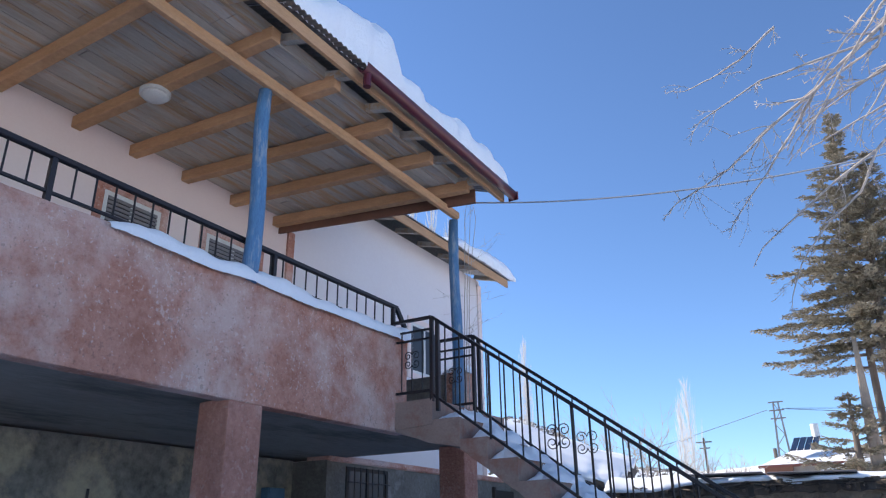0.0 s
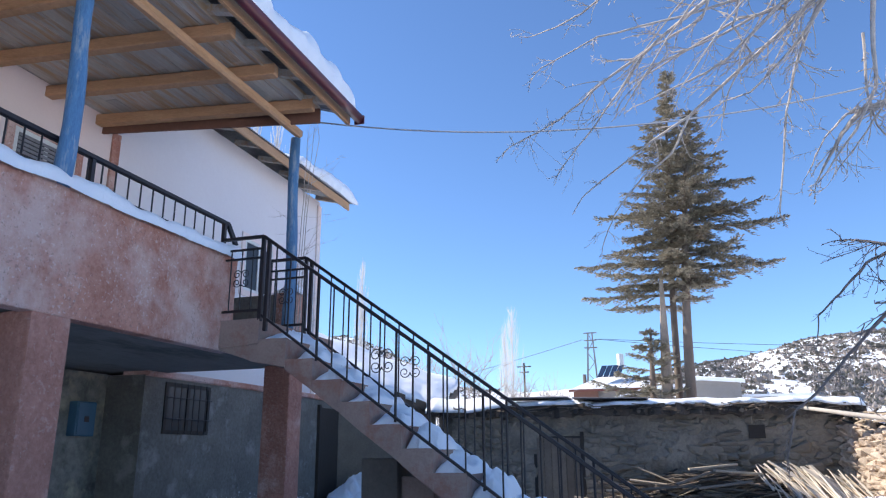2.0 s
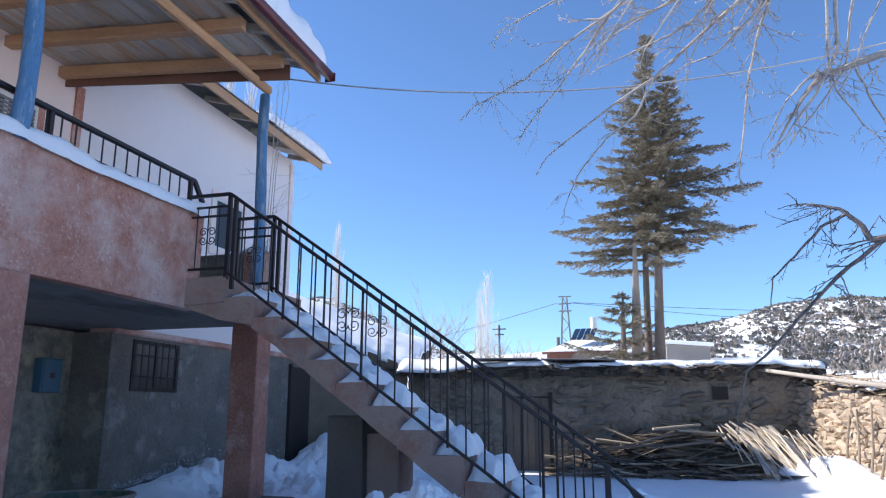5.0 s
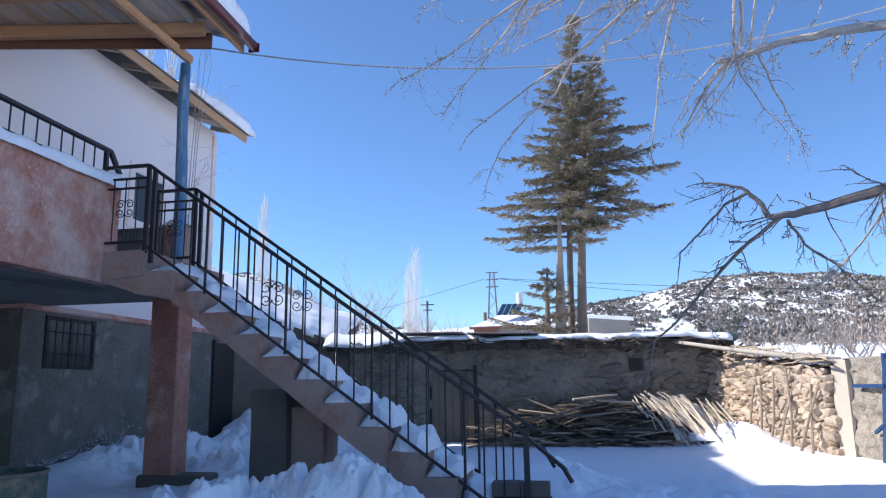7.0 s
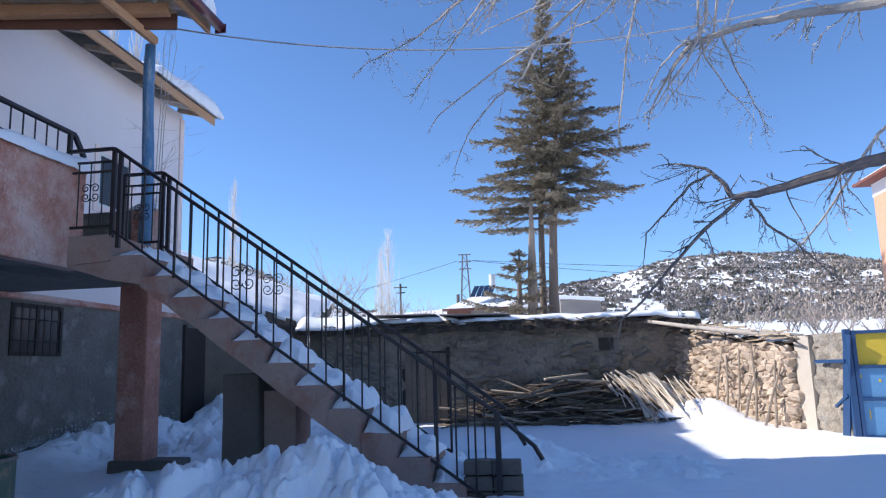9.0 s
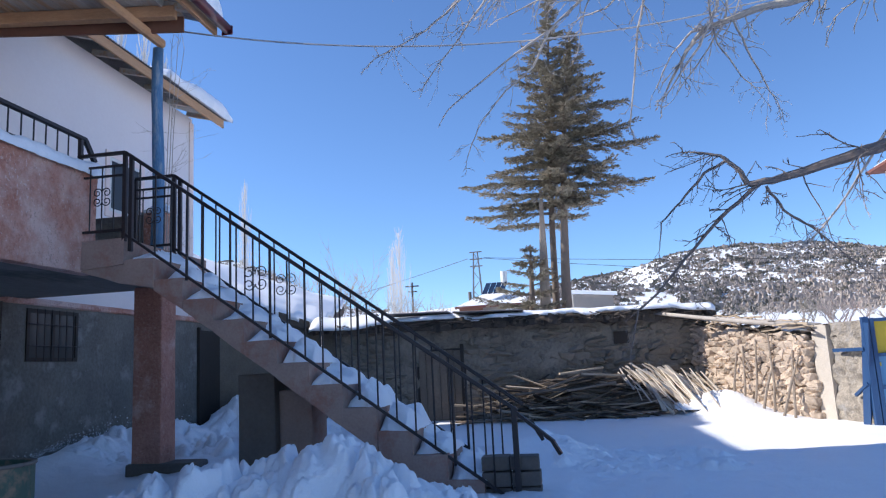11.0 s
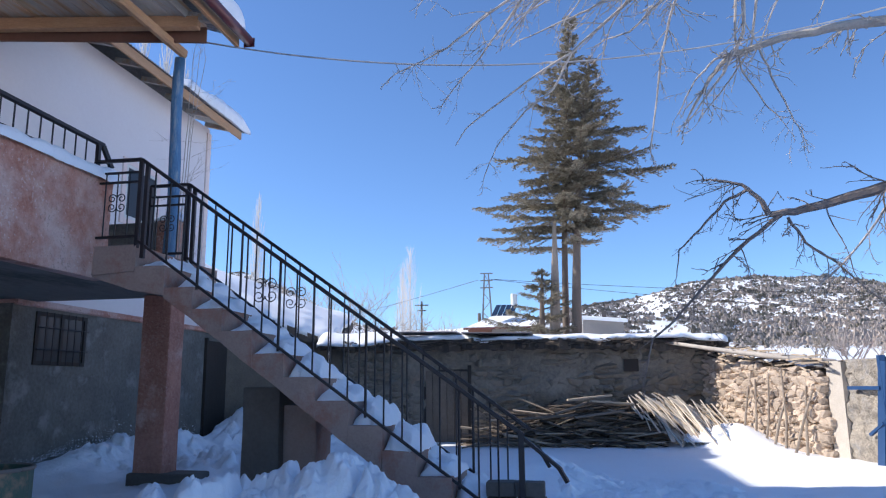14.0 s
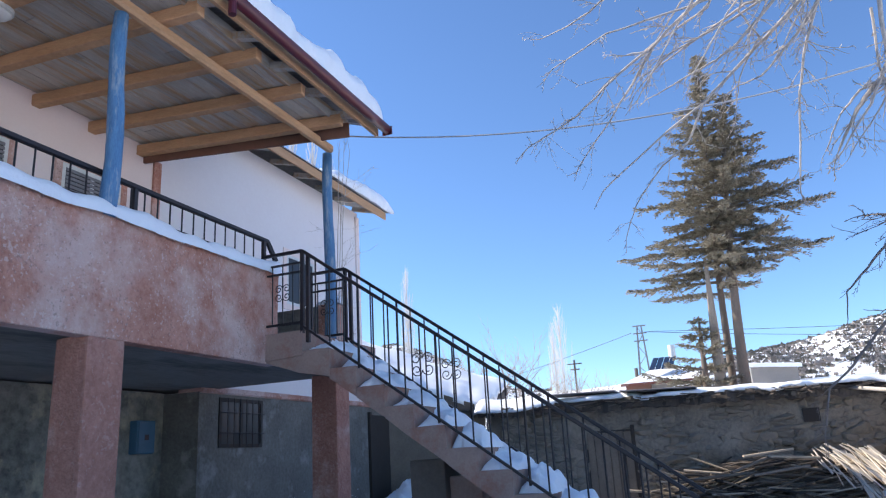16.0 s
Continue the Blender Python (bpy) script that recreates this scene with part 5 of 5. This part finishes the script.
pylon = thing("lattice_pylon", "grey lattice steel power pylon", "pylon")
px, py, pz, pt = -8.75, 80.0, 4.3, 14.0
for sx in (-1, 1):
    for sy in (-1, 1):
        part("leg", tube([(px + sx * 0.75, py + sy * 0.6, pz), (px + sx * 0.22, py + sy * 0.2, pt)], 0.07, 4), SHEET, pylon)
for k in range(9):
    z0, z1 = pz + (pt - pz) * k / 9, pz + (pt - pz) * (k + 1) / 9
    w0, w1 = 0.75 - 0.53 * k / 9, 0.75 - 0.53 * (k + 1) / 9
    s = 1 if k % 2 else -1
    part("brace", tube([(px - s * w0, py - 0.5, z0), (px + s * w1, py - 0.5, z1)], 0.045, 4), SHEET, pylon)
for zz in (13.2, 14.0, 12.4):
    part("cross_arm", bar((px - 0.7, py, zz), (px + 0.7, py, zz), 0.12, 0.12), SHEET, pylon)
for dx, ex, ey, ez in ((-0.9, -60, 120, 10), (0.9, 60, 90, 11), (0.5, 60, 95, 8.5)):
    p, q = Vector((px + dx, py, 13.3)), Vector((ex, ey, ez))
    pts = [p.lerp(q, k / 12) - Vector((0, 0, 3 * (k / 12) * (1 - k / 12))) for k in range(13)]
    solid("power_line", tube(pts, 0.03, 4), IRON, "thin dark power line", "cable")
pole = thing("utility_pole", "small wooden utility pole with crossbar", "pole")
p = polar(11.4, 6.7, 95)
part("pole", tube([(p.x, p.y, 4.5), (p.x, p.y, p.z)], 0.14, 6), DARK_WOOD, pole)
part("cross_arm", bar((p.x - 0.9, p.y, p.z - 0.5), (p.x + 0.9, p.y, p.z - 0.5), 0.14, 0.14), DARK_WOOD, pole)
part("cross_arm", bar((p.x - 0.6, p.y, p.z - 1.2), (p.x + 0.6, p.y, p.z - 1.2), 0.14, 0.14), DARK_WOOD, pole)


# ---- overhanging branches of a bare fruit tree beside the viewer ----
def branch(points, r0, r1, seed, twigs, size=0.3, mat=BRANCH_TAN, hang=0.35):
    """A crooked branch with side twigs and buds, in one mesh."""
    r = random.Random(seed)
    bm = bmesh.new()
    pts = [Vector(p) for p in points]
    fine = []
    for a, b in zip(pts, pts[1:]):
        for k in range(4):
            fine.append(a.lerp(b, k / 4) + Vector((r.uniform(-1, 1), r.uniform(-1, 1), r.uniform(-1, 1))) * min(0.010, 0.004 + 0.02 * r1))
    fine.append(pts[-1])
    n = len(fine)
    tube(fine, [r0 + (r1 - r0) * k / (n - 1) for k in range(n)], 7, bm)

    def twig(p, d, ln, rr, depth):
        path, q = [p], p
        steps = 5
        for k in range(steps):
            d = (d + Vector((r.uniform(-1, 1), r.uniform(-1, 1), r.uniform(-1, 1))) * 0.22 + Vector((0, 0, -hang * 0.15))).normalized()
            q = q + d * ln / steps
            path.append(q)
            if r.random() < 0.7:
                bd = (d + Vector((r.uniform(-1, 1), r.uniform(-1, 1), r.uniform(-1, 1)))).normalized()
                tube([q, q + bd * 0.022], [rr * 0.8, rr * 0.5], 3, bm, False)
            if depth and r.random() < 0.42:
                nd = (d + Vector((r.uniform(-1, 1), r.uniform(-1, 1), r.uniform(-1, 1))) * 0.9).normalized()
                twig(q, nd, ln * r.uniform(0.3, 0.6), rr * 0.7, depth - 1)
        tube(path, [rr * (1 - 0.6 * k / steps) for k in range(steps + 1)], 4, bm, False)
    for k in range(twigs):
        s = r.uniform(0.05, 1.0)
        i = min(n - 2, int(s * (n - 1)))
        d = (fine[i + 1] - fine[i]).normalized()
        sd = (d * 0.6 + Vector((r.uniform(-1, 1), r.uniform(-0.6, 0.6), r.uniform(-1, 0.6)))).normalized()
        twig(fine[i], sd, size * r.uniform(0.35, 1.1), min(0.0055, max(0.0022, (r0 + (r1 - r0) * s) * 0.45)), 1)
    twig(fine[-1], (fine[-1] - fine[-2]).normalized(), size * 0.6, min(r1, 0.006), 1)
    return bm


fruit = thing("fruit_tree", "bare fruit tree with long drooping twigs overhead", "tree")
fruit_trunk = part("trunk", tube([(5.2, 1.6, -0.3), (5.1, 1.8, 1.4), (4.9, 2.0, 2.4), (4.6, 2.4, 4.2), (4.2, 2.6, 6.0)], [0.20, 0.17, 0.15, 0.11, 0.06], 12), BARK_PALE, fruit, "grey trunk", True)
bough_seed = itertools.count(40)


def bough(points, r0, r1, twigs, size, bark=BRANCH_TAN):
    part("branch", branch(points, r0, r1, next(bough_seed), twigs, size, bark), bark, fruit_trunk)


bough([(4.6, 2.4, 4.0), (3.2, 3.5, 3.6), (1.99, 4.15, 3.45), (1.66, 4.27, 3.5), (1.34, 4.38, 3.5), (1.05, 4.48, 3.46), (0.94, 4.55, 3.36), (0.82, 4.65, 3.16)], 0.044, 0.007, 27, 0.3, BARK_PALE)
bough([(1.05, 4.48, 3.46), (0.97, 4.5, 3.46), (0.85, 4.57, 3.35), (0.75, 4.65, 3.17)], 0.01, 0.003, 6, 0.2)
bough([(1.21, 4.43, 3.48), (1.31, 4.5, 3.25), (1.39, 4.54, 3.07), (1.45, 4.56, 2.95)], 0.008, 0.003, 7, 0.2)
bough([(1.1, 4.36, 3.9), (1.08, 4.42, 3.57), (1.12, 4.5, 3.37), (1.25, 4.55, 3.16), (1.34, 4.56, 3.05)], 0.009, 0.003, 8, 0.2)
bough([(4.85, 2.1, 2.6), (3.2, 3.6, 2.75), (2.02, 4.44, 2.62), (1.84, 4.52, 2.59), (1.61, 4.62, 2.55), (1.39, 4.69, 2.51), (1.26, 4.73, 2.51)], 0.048, 0.019, 14, 0.34, BARK_SHADED)
bough([(1.26, 4.73, 2.51), (1.21, 4.72, 2.61), (1.11, 4.72, 2.71), (0.96, 4.74, 2.75)], 0.020, 0.006, 9, 0.28, BARK_SHADED)
bough([(1.31, 4.72, 2.5), (1.09, 4.81, 2.32), (0.92, 4.87, 2.15), (0.69, 4.94, 1.89), (0.54, 4.96, 1.77), (0.47, 4.98, 1.51)], 0.014, 0.004, 15, 0.25, BARK_SHADED)
bough([(1.16, 4.72, 2.68), (1.01, 4.77, 2.61), (0.86, 4.83, 2.45), (0.73, 4.88, 2.33), (0.71, 4.9, 2.17)], 0.011, 0.003, 6, 0.18, BARK_SHADED)
bough([(1.36, 4.71, 2.48), (1.45, 4.72, 2.32), (1.59, 4.69, 2.2), (1.68, 4.67, 2.09), (1.81, 4.64, 1.94)], 0.01, 0.003, 20, 0.25, BARK_SHADED)
bough([(2.6, 3.9, 3.3), (2.02, 4.4, 2.76), (1.92, 4.49, 2.59), (1.77, 4.6, 2.35), (1.59, 4.7, 2.13), (1.51, 4.73, 2.07)], 0.012, 0.004, 20, 0.26)
bough([(3.6, 3.2, 5.4), (1.9, 3.9, 4.7), (0.84, 4.2, 4.08), (0.65, 4.31, 3.95), (0.38, 4.43, 3.79), (0.1, 4.54, 3.6), (-0.2, 4.6, 3.45), (-0.59, 4.67, 3.2)], 0.018, 0.005, 29, 0.28)
bough([(1.9, 3.8, 4.75), (0.9, 4.05, 4.45), (0.27, 4.2, 4.2), (0.04, 4.28, 4.09), (-0.13, 4.34, 3.99), (-0.41, 4.39, 3.85), (-0.7, 4.45, 3.66), (-0.99, 4.46, 3.54)], 0.016, 0.005, 27, 0.26)
bough([(-0.13, 4.34, 3.99), (-0.31, 4.43, 3.79), (-0.49, 4.51, 3.61), (-0.72, 4.58, 3.38)], 0.01, 0.004, 10, 0.2)
bough([(1.2, 4.0, 4.5), (0.87, 4.2, 4.07), (0.73, 4.38, 3.79), (0.66, 4.52, 3.53), (0.58, 4.74, 2.98)], 0.013, 0.005, 27, 0.2)
bough([(0.1, 4.54, 3.6), (-0.02, 4.63, 3.4), (-0.21, 4.67, 3.28), (-0.42, 4.72, 3.05), (-0.51, 4.78, 2.87)], 0.008, 0.003, 7, 0.2)
bough([(1.0, 4.05, 4.45), (0.44, 4.21, 4.17), (0.11, 4.25, 4.14), (-0.41, 4.25, 4.1), (-0.79, 4.28, 3.96)], 0.012, 0.004, 20, 0.22)
bough([(1.3, 4.0, 4.5), (0.72, 4.21, 4.11), (0.33, 4.31, 4.01), (-0.05, 4.37, 3.92), (-0.24, 4.44, 3.79)], 0.012, 0.004, 18, 0.22)
bough([(1.3, 4.0, 4.3), (1.19, 4.32, 3.71), (1.17, 4.44, 3.48), (1.03, 4.55, 3.3), (0.89, 4.64, 3.14)], 0.01, 0.003, 10, 0.2)

bough([(0.74, 4.15, 4.19), (0.68, 4.25, 4.08), (0.44, 4.35, 4.12), (0.21, 4.45, 4.06), (-0.01, 4.55, 4.0), (-0.27, 4.65, 3.93)], 0.012, 0.004, 10, 0.24)
bough([(0.76, 4.15, 4.15), (0.47, 4.25, 3.93), (0.31, 4.35, 3.83), (0.12, 4.45, 3.8), (-0.17, 4.55, 3.74)], 0.012, 0.004, 10, 0.24)
bough([(0.93, 4.15, 4.11), (0.78, 4.25, 3.91), (0.69, 4.35, 3.84), (0.46, 4.45, 3.66), (0.34, 4.55, 3.68)], 0.012, 0.004, 9, 0.24)
bough([(1.15, 4.15, 4.17), (1.11, 4.25, 3.81), (1.11, 4.35, 3.54), (1.0, 4.45, 3.34), (0.84, 4.55, 3.14)], 0.016, 0.005, 10, 0.24)
bough([(0.47, 4.15, 4.25), (0.39, 4.25, 4.02), (0.48, 4.35, 3.88), (0.34, 4.45, 3.69), (0.29, 4.55, 3.53)], 0.009, 0.003, 8, 0.24)
bough([(0.32, 4.15, 4.29), (0.22, 4.25, 4.1), (0.04, 4.35, 4.08), (-0.21, 4.45, 4.02), (-0.36, 4.55, 4.08)], 0.009, 0.003, 7, 0.24)
bough([(-0.27, 4.15, 4.38), (-0.5, 4.25, 4.29), (-0.7, 4.35, 4.28), (-0.89, 4.45, 4.31)], 0.008, 0.003, 6, 0.24)

spray = random.Random(123)
for k in range(9):
    sx = spray.uniform(0.7, 2.3)
    start = Vector((sx, 4.0 + spray.uniform(-0.2, 0.2), 4.7 - 0.25 * sx + spray.uniform(-0.1, 0.3)))
    drop = Vector((spray.uniform(-1.1, -0.3), spray.uniform(0.2, 0.5), spray.uniform(-0.9, -0.4)))
    pts = [start + drop * (i / 4) + Vector((0, 0, 0.12 * math.sin(math.pi * i / 4))) for i in range(5)]
    part("branch", branch(pts, 0.011, 0.004, 200 + k, 9, 0.24), BRANCH_TAN, fruit_trunk)

# ---- oil drum ----
drum = thing("oil_drum", "worn dark green metal oil drum standing in snow", "barrel")
bx, by, bz, br = -3.04, 3.47, ground_z(-3.04, 3.47) - 0.06, 0.29
prof = [(br, 0.0), (br, 0.29), (br + 0.012, 0.305), (br, 0.32), (br, 0.58), (br + 0.012, 0.595), (br, 0.61), (br, 0.86)]
height = 1.09 - bz
hull = bmesh.new()
rings = []
for q, h in prof + [(br - 0.012, 0.86), (br - 0.012, 0.12)]:
    rings.append([hull.verts.new((bx + q * math.cos(2 * math.pi * k / 40), by + q * math.sin(2 * math.pi * k / 40), bz + h * height / 0.86)) for k in range(40)])
for a, b in zip(rings, rings[1:]):
    for k in range(40):
        hull.faces.new((a[k], a[(k + 1) % 40], b[(k + 1) % 40], b[k]))
hull.faces.new(rings[0][::-1])
hull.faces.new(rings[-1])
part("body", hull, DRUM_GREEN, drum)
part("rim", tube([(bx + br * math.cos(2 * math.pi * k / 40), by + br * math.sin(2 * math.pi * k / 40), bz + height) for k in range(41)], 0.011, 6), DARK_CONCRETE, drum, "rusty dark rim", True)

vine = thing("climbing_vine", "thin leafless vine climbing beside the corner post", "vine")
r = random.Random(77)
for k in range(3):
    x = -4.56 + 0.035 * k
    part("stem", branch([(x, 7.92, 2.95), (x + 0.02, 7.92, 3.8), (x + 0.05, 7.94, 4.7), (x + 0.06 + 0.05 * k, 7.95, 5.5)], 0.007, 0.003, 90 + k, 9, 0.5, BRANCH_TAN, -0.2), BRANCH_TAN, vine)

# ---- crumbs of snow stuck to the grey wall ----
crumb = random.Random(17)
verts, faces = [], []
for k in range(1500):
    y = crumb.uniform(8.2, 12.6)
    base = ground_z(-6.6, y) + 0.02
    c = Vector((-6.695, y, base + abs(crumb.gauss(0, 0.09)) * (0.4 + smooth_step(8.5, 10.6, y))))
    q = crumb.uniform(0.003, 0.008) * (2.2 if crumb.random() < 0.12 else 1)
    n = len(verts)
    for d in ((0.8, 0, 0), (0, 1, 0.1), (0, -0.4, 0.9), (0, -0.7, -0.6), (-0.6, 0, 0)):
        verts.append(c + Vector(d) * q * crumb.uniform(0.7, 1.3))
    faces.extend(((n, n + 1, n + 2), (n, n + 2, n + 3), (n, n + 3, n + 1), (n + 4, n + 2, n + 1), (n + 4, n + 3, n + 2), (n + 4, n + 1, n + 3)))
me = bpy.data.meshes.new("snow_crumbs")
me.from_pydata(verts, [], faces)
me.materials.append(SNOW)
tagged(new("snow_crumbs", me), "small crumbs of snow stuck to the grey wall", "snow", kind="stuff")

# ---- stones of the walls ----
lay_stones(fence, STONES, A + out * 0.02, run, out, length, 0.2, 2.12, 0.165, 0.105, 0.06, (), 420, 0.44)
lay_stones(shed, MUD_STONES, Vector((-4.6, SY)), Vector((1, 0)), Vector((0, -1)), 7.2, 0.3, 2.3, 0.25, 0.13, 0.14, ((1.6, 2.62, 0, 1.95), (5.6, 5.98, 1.7, 2.05)), 420)
